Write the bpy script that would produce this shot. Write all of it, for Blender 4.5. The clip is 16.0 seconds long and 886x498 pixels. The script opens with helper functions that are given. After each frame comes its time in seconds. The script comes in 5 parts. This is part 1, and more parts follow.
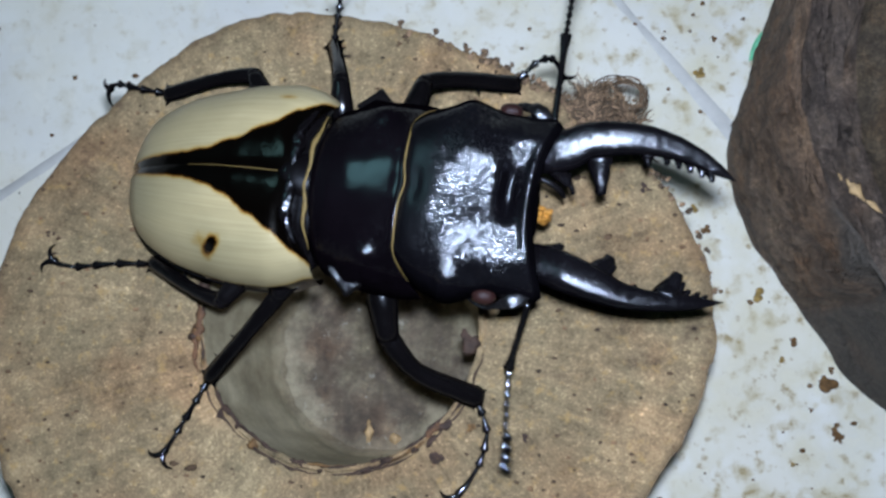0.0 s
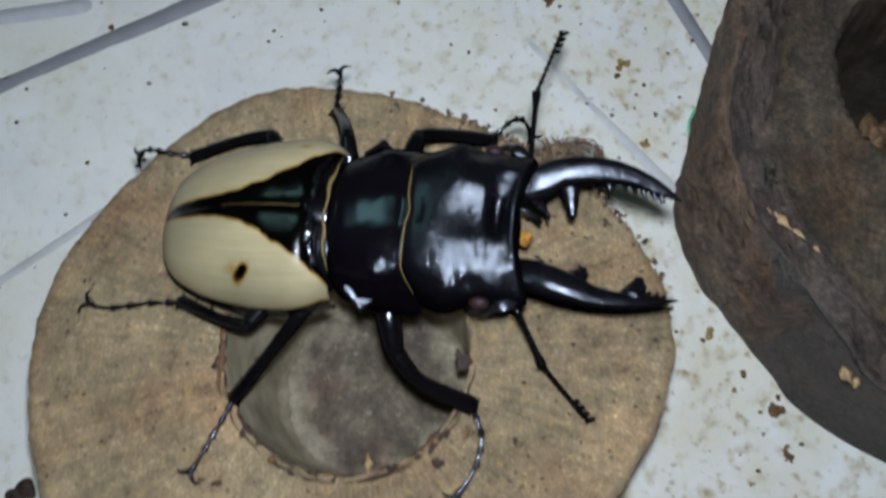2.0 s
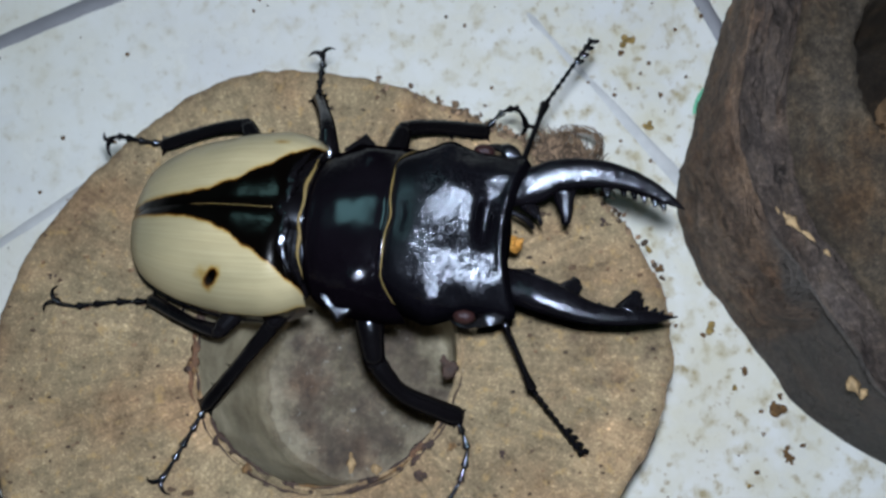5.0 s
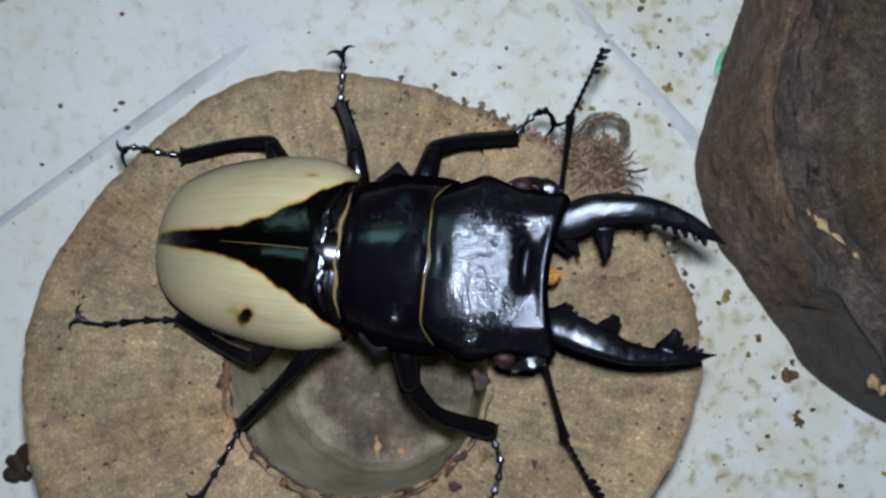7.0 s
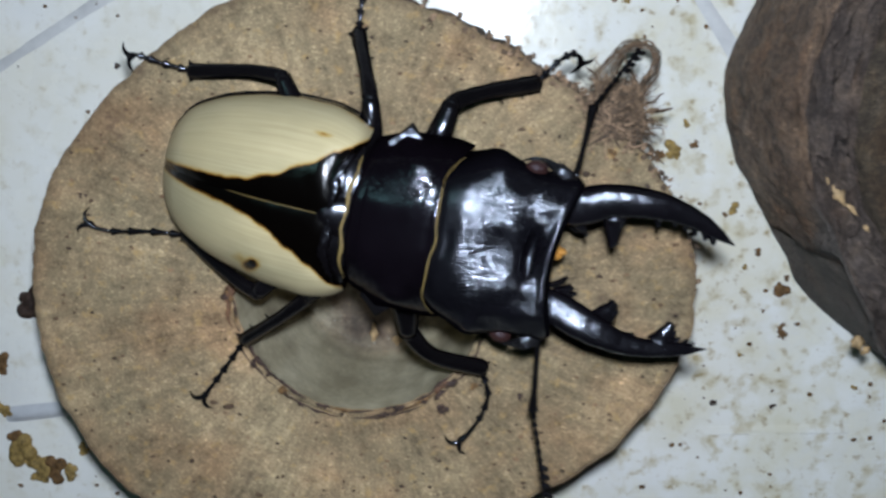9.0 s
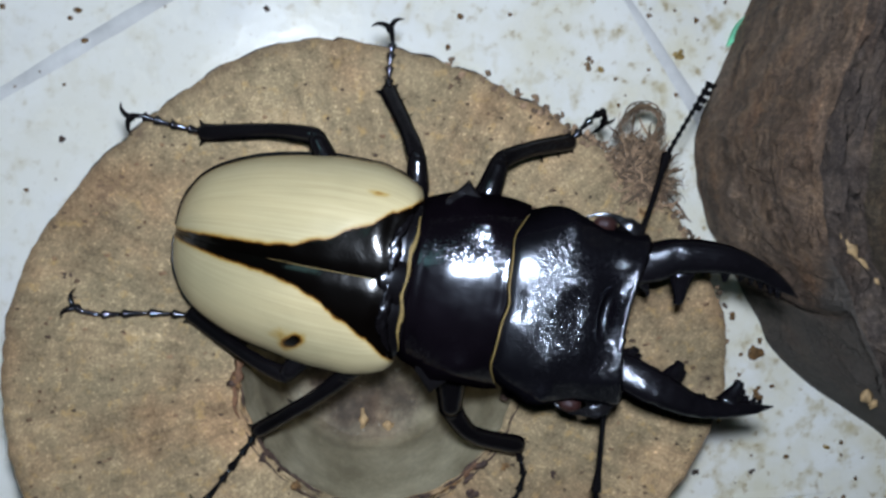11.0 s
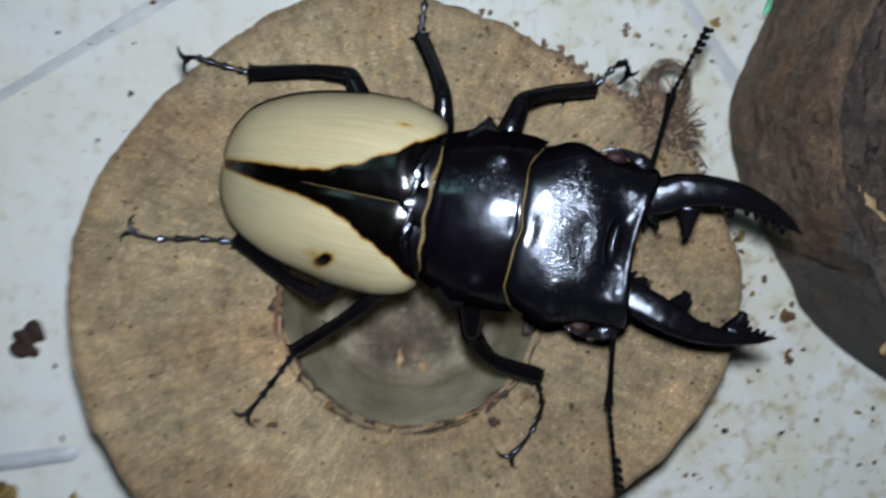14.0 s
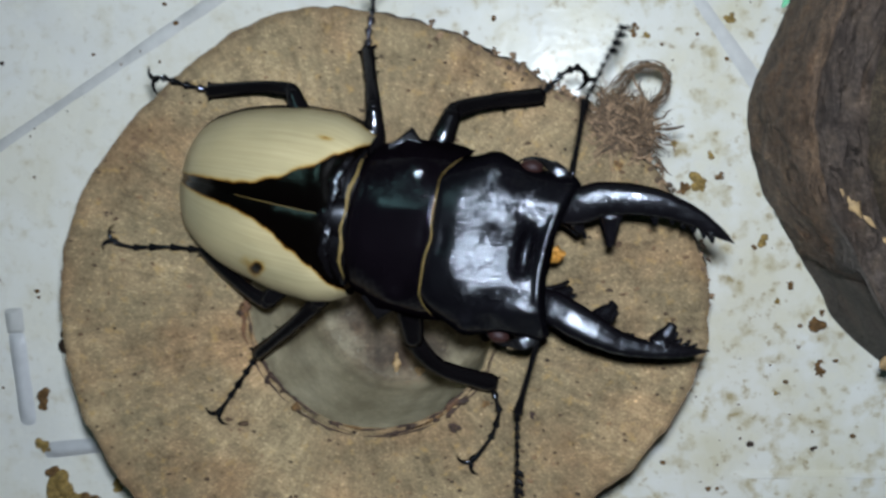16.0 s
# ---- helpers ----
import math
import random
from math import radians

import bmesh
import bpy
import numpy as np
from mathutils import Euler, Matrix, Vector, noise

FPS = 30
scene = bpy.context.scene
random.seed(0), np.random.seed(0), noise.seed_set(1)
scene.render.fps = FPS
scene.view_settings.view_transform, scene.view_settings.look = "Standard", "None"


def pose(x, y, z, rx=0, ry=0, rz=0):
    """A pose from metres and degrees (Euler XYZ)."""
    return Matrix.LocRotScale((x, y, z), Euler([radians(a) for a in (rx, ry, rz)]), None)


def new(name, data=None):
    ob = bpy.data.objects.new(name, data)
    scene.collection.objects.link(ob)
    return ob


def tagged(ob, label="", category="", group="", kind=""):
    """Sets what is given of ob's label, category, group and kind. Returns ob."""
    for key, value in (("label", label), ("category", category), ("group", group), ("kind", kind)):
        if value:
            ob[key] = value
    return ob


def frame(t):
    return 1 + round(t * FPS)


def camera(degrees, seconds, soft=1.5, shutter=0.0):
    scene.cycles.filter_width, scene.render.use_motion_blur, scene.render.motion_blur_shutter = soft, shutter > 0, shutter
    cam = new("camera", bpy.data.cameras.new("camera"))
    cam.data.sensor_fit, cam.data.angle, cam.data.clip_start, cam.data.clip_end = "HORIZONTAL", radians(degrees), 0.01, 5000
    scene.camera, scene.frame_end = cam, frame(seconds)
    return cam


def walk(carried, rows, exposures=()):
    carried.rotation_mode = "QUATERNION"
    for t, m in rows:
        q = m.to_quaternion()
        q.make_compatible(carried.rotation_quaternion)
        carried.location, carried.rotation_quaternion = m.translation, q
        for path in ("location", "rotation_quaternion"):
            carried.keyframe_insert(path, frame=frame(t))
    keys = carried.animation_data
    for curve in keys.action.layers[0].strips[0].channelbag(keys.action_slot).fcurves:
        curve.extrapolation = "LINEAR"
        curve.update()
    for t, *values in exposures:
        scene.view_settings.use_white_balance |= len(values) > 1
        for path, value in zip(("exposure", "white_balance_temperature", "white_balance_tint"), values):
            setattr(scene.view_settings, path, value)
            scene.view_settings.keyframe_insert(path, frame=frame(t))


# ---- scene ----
cam = camera(50.17, 16.0, 2.8, 0.8)
PATH = [
    (0, 0.01205, -0.01855, 0.18548, 7.84, 4.65, 0.34),
    (0.5, 0.01087, -0.01854, 0.18351, 8.10, 4.44, 0.15),
    (1, 0.01081, -0.01891, 0.18389, 8.46, 4.35, -0.09),
    (1.2, 0.01115, -0.01864, 0.18528, 9.84, 3.31, -0.25),
    (1.5, 0.00731, -0.02215, 0.18782, 13.38, 2.95, -1.37),
    (1.7, 0.00647, -0.02526, 0.19709, 15.06, 2.68, -2.58),
    (2, 0.00657, -0.03661, 0.20380, 15.25, 2.17, -2.04),
    (2.5, 0.00392, -0.04035, 0.20737, 16.00, 1.80, -1.39),
    (2.8, 0.00183, -0.04295, 0.20902, 16.96, 1.12, -1.42),
    (3, 0.00562, -0.04024, 0.20785, 16.60, 1.57, -1.18),
    (5.5, 0.00925, -0.01998, 0.19595, 8.33, 2.14, -1.38),
    (6, 0.00411, -0.00819, 0.19583, 2.61, 0.93, -2.87),
    (6.5, -0.00012, 0.00166, 0.19386, 1.80, 1.07, -2.79),
    (7, 0.00191, -0.00065, 0.19833, 3.04, 0.94, -2.29),
    (7.5, 0.00081, 0.00818, 0.18944, -0.33, 1.33, -0.53),
    (7.7, -0.00168, 0.02089, 0.18434, -9.12, 1.36, 4.05),
    (8, 0.00147, 0.01880, 0.19396, -12.70, 2.71, 4.76),
    (8.2, 0.00346, 0.02283, 0.19598, -11.92, 2.27, 3.98),
    (8.5, 0.00662, 0.03022, 0.19825, -11.81, 2.27, 3.10),
    (9, 0.00190, 0.03196, 0.19521, -13.26, 1.90, 2.89),
    (9.5, -0.00806, 0.03051, 0.18967, -13.22, -1.56, 3.68),
    (10, -0.01546, 0.03310, 0.18718, -12.91, -3.79, 3.83),
    (12.5, -0.03647, 0.00673, 0.18483, 0.54, -12.69, -0.08),
    (13, -0.03744, 0.00585, 0.18594, 0.45, -12.39, -0.03),
    (13.5, -0.03063, 0.00960, 0.18759, -2.82, -10.43, 1.20),
    (14, -0.02068, 0.01648, 0.19698, -7.33, -3.81, 3.34),
    (14.5, -0.00718, 0.02809, 0.20555, -11.28, 2.55, 2.80),
    (15, 0.00324, 0.02956, 0.20717, -10.67, 5.38, 2.22),
    (15.5, 0.00718, 0.02684, 0.20355, -9.31, 5.77, 2.47),
    (16, 0.01310, 0.01994, 0.19827, -7.51, 6.36, 1.98),
]
# seconds, stops, kelvin, tint: the phone's own exposure and white balance drift a little
EXPOSURES = [(0, -0.06, 6250, 10), (1.5, -0.04, 6540, 10), (2.0, -0.02, 6540, 10), (2.5, 0.06, 6590, 10), (3.2, 0.1, 6590, 10), (5.5, 0.04, 6400, 10), (6.5, 0.02, 6500, 10), (7.0, -0.08, 6450, 10), (7.5, -0.2, 6700, 10),
             (8.0, -0.04, 6950, 10), (8.6, 0.02, 6600, 10), (10.2, -0.04, 6400, 10), (12.5, -0.22, 6650, 10), (13.2, -0.22, 6550, 10), (14.2, -0.08, 6600, 10), (15.0, -0.03, 6850, 10), (15.6, -0.02, 6850, 10), (16.0, -0.02, 6750, 7)]
walk(cam, [(t, pose(*place)) for t, *place in PATH], EXPOSURES)

# ---- world and light ----
MM = 0.001
world = bpy.data.worlds.new("dim_room")
scene.world = world
world.use_nodes = True
world.node_tree.nodes["Background"].inputs["Color"].default_value = (0.75, 0.9, 1.0, 1)
world.node_tree.nodes["Background"].inputs["Strength"].default_value = 0.04

TORCH_POWER = 3270.0
scene.view_settings.exposure = 0.0


# ---- building helpers ----
def shape(name, verts, faces, material, parent=None, label="", smooth=True, at=None):
    """One mesh object from points in millimetres."""
    me = bpy.data.meshes.new(name)
    me.from_pydata([(x * MM, y * MM, z * MM) for x, y, z in verts], [], faces)
    me.polygons.foreach_set("use_smooth", [smooth] * len(me.polygons))
    me.materials.append(material)
    me.update()
    ob = new(name, me)
    if parent is not None:
        ob.parent = parent
    if label:
        ob["label"] = label
    if at is not None:
        ob.matrix_basis = at
    return ob


def empty(name, m):
    ob = new(name)
    ob.empty_display_size = 0.01
    ob.matrix_basis = m
    return ob


def grid_faces(nu, nv, closed=False):
    out = []
    for i in range(nu - 1):
        for j in range(nv if closed else nv - 1):
            k = (j + 1) % nv
            out.append((i * nv + j, i * nv + k, (i + 1) * nv + k, (i + 1) * nv + j))
    return out


def joined(*pieces):
    verts, faces = [], []
    for v, f in pieces:
        n = len(verts)
        verts += v
        faces += [tuple(i + n for i in q) for q in f]
    return verts, faces


def smoothed(table, x):
    """A smooth curve through (x, y) pairs with flat-limited slopes."""
    xs, ys = [p[0] for p in table], [p[1] for p in table]
    if x <= xs[0]:
        return ys[0]
    if x >= xs[-1]:
        return ys[-1]
    k = max(i for i in range(len(xs) - 1) if xs[i] <= x)
    h = xs[k + 1] - xs[k]
    d = [(ys[i + 1] - ys[i]) / (xs[i + 1] - xs[i]) for i in range(len(xs) - 1)]

    def slope(i):
        if i == 0:
            return d[0]
        if i == len(xs) - 1:
            return d[-1]
        return 0.0 if d[i - 1] * d[i] <= 0 else 2 * d[i - 1] * d[i] / (d[i - 1] + d[i])

    t = (x - xs[k]) / h
    return (ys[k] * (1 + 2 * t) * (1 - t) ** 2 + slope(k) * h * t * (1 - t) ** 2
            + ys[k + 1] * t * t * (3 - 2 * t) + slope(k + 1) * h * t * t * (t - 1))


def spline(points, steps=6):
    """Points of a smooth curve through the given ones."""
    p = [Vector(q) for q in points]
    p = [2 * p[0] - p[1]] + p + [2 * p[-1] - p[-2]]
    out = []
    for i in range(1, len(p) - 2):
        for s in range(steps):
            t = s / steps
            a, b, c, d = p[i - 1], p[i], p[i + 1], p[i + 2]
            out.append(0.5 * (2 * b + (c - a) * t + (2 * a - 5 * b + 4 * c - d) * t * t + (3 * b - a - 3 * c + d) * t ** 3))
    return out + [p[-2]]


def tube(points, radii, sides=10, steps=5, flat=1.0, rough=0.0, power=2.0, tilt=0.0):
    """A tapering tube along a smooth curve; flat squeezes it along its own upright direction, tilt turns it about the curve."""
    line = spline(points, steps)
    n = len(line)
    verts = []
    for i, p in enumerate(line):
        ahead = (line[min(i + 1, n - 1)] - line[max(i - 1, 0)]).normalized()
        side = ahead.cross(Vector((0, 0, 1)))
        side = side.normalized() if side.length > 1e-3 else Vector((0, 1, 0))
        up = side.cross(ahead)
        side, up = side * math.cos(tilt) - up * math.sin(tilt), up * math.cos(tilt) + side * math.sin(tilt)
        f = i / (n - 1) * (len(radii) - 1)
        k = min(int(f), len(radii) - 2)
        r = radii[k] + (radii[k + 1] - radii[k]) * (f - k)
        for j in range(sides):
            a = 2 * math.pi * j / sides
            q = r * (1 + rough * noise.noise((p + Vector((a, a * 2, 0))) * 0.9))
            c, e = math.cos(a), math.sin(a)
            c, e = math.copysign(abs(c) ** (2 / power), c), math.copysign(abs(e) ** (2 / power), e)
            verts.append(tuple(p + side * (q * c) + up * (q * flat * e)))
    faces = grid_faces(n, sides, True)
    verts += [tuple(line[0]), tuple(line[-1])]
    for j in range(sides):
        k = (j + 1) % sides
        faces += [(k, j, n * sides), ((n - 1) * sides + j, (n - 1) * sides + k, n * sides + 1)]
    return verts, faces


def ball(centre, radii, rings=10, sides=16, lumps=0.0, seed=0.0):
    verts, c = [], Vector(centre)
    for i in range(rings + 1):
        a = math.pi * i / rings
        for j in range(sides):
            b = 2 * math.pi * j / sides
            d = Vector((math.sin(a) * math.cos(b), math.sin(a) * math.sin(b), math.cos(a)))
            q = 1 + lumps * noise.noise(d * 1.7 + Vector((seed, seed * 2, seed * 3)))
            verts.append((c.x + d.x * radii[0] * q, c.y + d.y * radii[1] * q, c.z + d.z * radii[2] * q))
    return verts, grid_faces(rings + 1, sides, True)


# ---- materials ----
def nodes_of(name):
    m = bpy.data.materials.new(name)
    m.use_nodes = True
    t = m.node_tree
    return m, t, t.nodes["Principled BSDF"]


def node(t, kind, **values):
    n = t.nodes.new(kind)
    for key, value in values.items():
        n.inputs[key.replace("_", " ")].default_value = value
    return n


def noise_node(t, scale, detail=4.0, rough=0.55, stretch=(1, 1, 1), turn=0.0):
    where = t.nodes.new("ShaderNodeTexCoord")
    move = t.nodes.new("ShaderNodeMapping")
    move.inputs["Scale"].default_value = stretch
    move.inputs["Rotation"].default_value = (0, 0, turn)
    n = node(t, "ShaderNodeTexNoise", Scale=scale, Detail=detail, Roughness=rough)
    t.links.new(where.outputs["Object"], move.inputs["Vector"])
    t.links.new(move.outputs["Vector"], n.inputs["Vector"])
    return n


def ramp(t, source, stops):
    r = t.nodes.new("ShaderNodeValToRGB")
    e = r.color_ramp.elements
    while len(e) < len(stops):
        e.new(0.5)
    for x, (p, c) in zip(e, stops):
        x.position, x.color = p, (*c, 1) if len(c) == 3 else c
    t.links.new(source, r.inputs["Fac"])
    return r.outputs["Color"]


def grey(v):
    return (v, v, v)


def mix(t, factor, a, b, how="MIX"):
    n = t.nodes.new("ShaderNodeMix")
    n.data_type, n.blend_type = "RGBA", how
    for socket, value in ((n.inputs[0], factor), (n.inputs[6], a), (n.inputs[7], b)):
        if isinstance(value, (int, float)):
            socket.default_value = value
        elif isinstance(value, tuple):
            socket.default_value = (*value, 1)
        else:
            t.links.new(value, socket)
    return n.outputs[2]


def bump(t, b, height, strength, distance):
    n = node(t, "ShaderNodeBump", Strength=strength, Distance=distance)
    t.links.new(height, n.inputs["Height"])
    t.links.new(n.outputs["Normal"], b.inputs["Normal"])


def axis_ramp(t, axis, a, b):
    """Rises from 0 at a to 1 at b, in metres along one axis of the object."""
    where = t.nodes.new("ShaderNodeTexCoord")
    parts = t.nodes.new("ShaderNodeSeparateXYZ")
    t.links.new(where.outputs["Object"], parts.inputs[0])
    r = t.nodes.new("ShaderNodeMapRange")
    r.inputs["From Min"].default_value, r.inputs["From Max"].default_value = a, b
    t.links.new(parts.outputs[axis], r.inputs["Value"])
    return r.outputs["Result"]


def plastic_white():
    m, t, b = nodes_of("scuffed_white_plastic")
    big = noise_node(t, 24, 4, 0.6)
    cloud = noise_node(t, 75, 5, 0.62)
    fine = noise_node(t, 210, 5, 0.6)
    blot = noise_node(t, 420, 4, 0.6)
    tiny = noise_node(t, 1100, 3, 0.6)
    c = ramp(t, big.outputs["Fac"], [(0.3, (0.80, 0.80, 0.79)), (0.5, (0.87, 0.865, 0.83)), (0.72, (0.82, 0.795, 0.71))])
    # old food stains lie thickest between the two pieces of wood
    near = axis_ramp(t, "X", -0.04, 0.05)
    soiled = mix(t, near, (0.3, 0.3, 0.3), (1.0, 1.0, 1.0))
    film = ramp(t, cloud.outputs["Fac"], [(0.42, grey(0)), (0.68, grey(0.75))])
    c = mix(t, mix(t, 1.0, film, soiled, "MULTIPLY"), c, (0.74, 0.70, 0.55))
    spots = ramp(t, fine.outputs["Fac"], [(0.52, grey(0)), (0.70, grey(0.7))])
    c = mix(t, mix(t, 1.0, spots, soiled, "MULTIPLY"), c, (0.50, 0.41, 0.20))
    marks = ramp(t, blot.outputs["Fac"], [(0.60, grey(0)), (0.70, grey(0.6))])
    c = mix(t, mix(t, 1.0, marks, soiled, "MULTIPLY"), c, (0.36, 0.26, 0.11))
    flecks = ramp(t, tiny.outputs["Fac"], [(0.66, grey(0)), (0.76, grey(0.4))])
    c = mix(t, flecks, c, (0.40, 0.33, 0.22))
    t.links.new(c, b.inputs["Base Color"])
    r = ramp(t, cloud.outputs["Fac"], [(0.3, grey(0.17)), (0.7, grey(0.34))])
    t.links.new(r, b.inputs["Roughness"])
    b.inputs["Specular IOR Level"].default_value = 0.3
    b.inputs["Diffuse Roughness"].default_value = 1.0
    bump(t, b, fine.outputs["Fac"], 0.25, 0.0005)
    return m


def radial_noise(t, around, along, detail=4.0):
    """Noise drawn out from the middle of the object like the rays of a cut trunk."""
    where = t.nodes.new("ShaderNodeTexCoord")
    flat = t.nodes.new("ShaderNodeVectorMath")
    flat.operation = "MULTIPLY"
    flat.inputs[1].default_value = (1, 1, 0)
    unit = t.nodes.new("ShaderNodeVectorMath")
    unit.operation = "NORMALIZE"
    size = t.nodes.new("ShaderNodeVectorMath")
    size.operation = "LENGTH"
    wide = t.nodes.new("ShaderNodeVectorMath")
    wide.operation = "SCALE"
    wide.inputs["Scale"].default_value = around
    out = t.nodes.new("ShaderNodeMath")
    out.operation = "MULTIPLY"
    out.inputs[1].default_value = along
    up = t.nodes.new("ShaderNodeCombineXYZ")
    both = t.nodes.new("ShaderNodeVectorMath")
    n = node(t, "ShaderNodeTexNoise", Scale=1.0, Detail=detail, Roughness=0.6)
    for a, b in ((where.outputs["Object"], flat.inputs[0]), (flat.outputs[0], unit.inputs[0]), (flat.outputs[0], size.inputs[0]), (unit.outputs[0], wide.inputs[0]),
                 (size.outputs["Value"], out.inputs[0]), (out.outputs[0], up.inputs["Z"]), (wide.outputs[0], both.inputs[0]), (up.outputs[0], both.inputs[1]), (both.outputs[0], n.inputs["Vector"])):
        t.links.new(a, b)
    return n


def cut_wood():
    m, t, b = nodes_of("sawn_end_grain_wood")
    big = noise_node(t, 38, 4, 0.6)
    mid = noise_node(t, 230, 5, 0.72)
    grain = noise_node(t, 1300, 5, 0.8)
    rays = radial_noise(t, 34, 90)
    rings = radial_noise(t, 1.2, 900, 3)
    c = ramp(t, big.outputs["Fac"], [(0.3, (0.178, 0.129, 0.073)), (0.5, (0.254, 0.186, 0.106)), (0.7, (0.37, 0.27, 0.154))])
    hue = noise_node(t, 64, 4, 0.6)
    c = mix(t, 0.8, c, ramp(t, hue.outputs["Fac"], [(0.35, (0.94, 1.0, 1.02)), (0.5, grey(1.0)), (0.66, (1.13, 0.97, 0.9))]), "MULTIPLY")
    c = mix(t, 0.6, c, ramp(t, rays.outputs["Fac"], [(0.3, grey(0.62)), (0.5, grey(1.0)), (0.7, grey(1.3))]), "MULTIPLY")
    c = mix(t, 0.18, c, ramp(t, rings.outputs["Fac"], [(0.35, grey(0.7)), (0.65, grey(1.25))]), "MULTIPLY")
    c = mix(t, 0.72, c, ramp(t, mid.outputs["Fac"], [(0.28, grey(0.42)), (0.5, grey(1.0)), (0.72, grey(1.5))]), "MULTIPLY")
    speck = noise_node(t, 2600, 3, 0.7)
    c = mix(t, 0.4, c, ramp(t, speck.outputs["Fac"], [(0.3, grey(0.55)), (0.5, grey(1.0)), (0.68, grey(1.7))]), "MULTIPLY")
    pores = ramp(t, grain.outputs["Fac"], [(0.3, grey(0.25)), (0.43, grey(0.85)), (0.57, grey(1.05)), (0.7, grey(2.5))])
    c = mix(t, 0.62, c, pores, "MULTIPLY")
    gold = noise_node(t, 560, 3, 0.6)
    c = mix(t, ramp(t, gold.outputs["Fac"], [(0.58, grey(0)), (0.73, grey(0.55))]), c, (0.45, 0.29, 0.11))
    stain = noise_node(t, 110, 5, 0.7)
    s = ramp(t, stain.outputs["Fac"], [(0.6, grey(0)), (0.74, grey(0.75))])
    c = mix(t, s, c, (0.085, 0.052, 0.036))
    # darker bast in the outermost ring of the cut
    edge = t.nodes.new("ShaderNodeAttribute")
    edge.attribute_name = "bast"
    ragged = mix(t, 0.5, edge.outputs["Fac"], mid.outputs["Fac"])
    c = mix(t, ramp(t, ragged, [(0.5, grey(0)), (0.74, grey(0.6))]), c, (0.095, 0.062, 0.037))
    t.links.new(c, b.inputs["Base Color"])
    b.inputs["Roughness"].default_value = 0.75
    b.inputs["Diffuse Roughness"].default_value = 1.0
    b.inputs["Specular IOR Level"].default_value = 0.35
    h = mix(t, 0.5, mid.outputs["Fac"], grain.outputs["Fac"])
    bump(t, b, h, 0.8, 0.001)
    return m


def hollow_tones(t, streak):
    """Smooth side of the hollow: pale olive-grey, faintly banded."""
    big = noise_node(t, 120, 5, 0.65, (1.0, 1.0, 0.5))
    fine = noise_node(t, 1200, 4, 0.7)
    c = ramp(t, big.outputs["Fac"], [(0.35, (0.355, 0.305, 0.197)), (0.5, (0.475, 0.415, 0.278)), (0.65, (0.59, 0.525, 0.365))])
    c = mix(t, 0.5, c, ramp(t, streak.outputs["Fac"], [(0.3, grey(0.7)), (0.7, grey(1.25))]), "MULTIPLY")
    return mix(t, 0.5, c, ramp(t, fine.outputs["Fac"], [(0.3, grey(0.65)), (0.6, grey(1.0)), (0.75, grey(1.5))]), "MULTIPLY")


def damp_tones(t):
    """Bottom of the hollow: brown, mottled, with white mould in small tufts."""
    big = noise_node(t, 130, 6, 0.7)
    hue = noise_node(t, 90, 4, 0.6)
    fine = noise_node(t, 900, 5, 0.75)
    c = ramp(t, big.outputs["Fac"], [(0.38, (0.066, 0.045, 0.029)), (0.5, (0.126, 0.093, 0.061)), (0.62, (0.21, 0.166, 0.112))])
    c = mix(t, 0.8, c, ramp(t, hue.outputs["Fac"], [(0.35, (0.92, 1.0, 0.9)), (0.5, grey(1.0)), (0.68, (1.25, 0.97, 0.8))]), "MULTIPLY")
    c = mix(t, 0.85, c, ramp(t, fine.outputs["Fac"], [(0.3, grey(0.55)), (0.6, grey(1.0)), (0.75, grey(2.4))]), "MULTIPLY")
    mould = noise_node(t, 480, 4, 0.7)
    return mix(t, ramp(t, mould.outputs["Fac"], [(0.62, grey(0)), (0.74, grey(0.7))]), c, (0.42, 0.40, 0.34)), big, fine


def hollow_wood(name, relief):
    """Pale wood of the side running ragged into the brown of the bottom, as the "edge" of each point says."""
    m, t, b = nodes_of(name)
    c, big, fine = damp_tones(t)
    streak = noise_node(t, 300, 5, 0.7, (0.35, 0.35, 1.0))
    edge = t.nodes.new("ShaderNodeAttribute")
    edge.attribute_name = "edge"
    ragged = mix(t, 0.45, edge.outputs["Fac"], big.outputs["Fac"])
    c = mix(t, ramp(t, ragged, [(0.30, grey(0)), (0.72, grey(1.0))]), c, hollow_tones(t, streak))
    t.links.new(c, b.inputs["Base Color"])
    b.inputs["Roughness"].default_value = 0.6
    bump(t, b, fine.outputs["Fac"], relief, 0.0006)
    return m


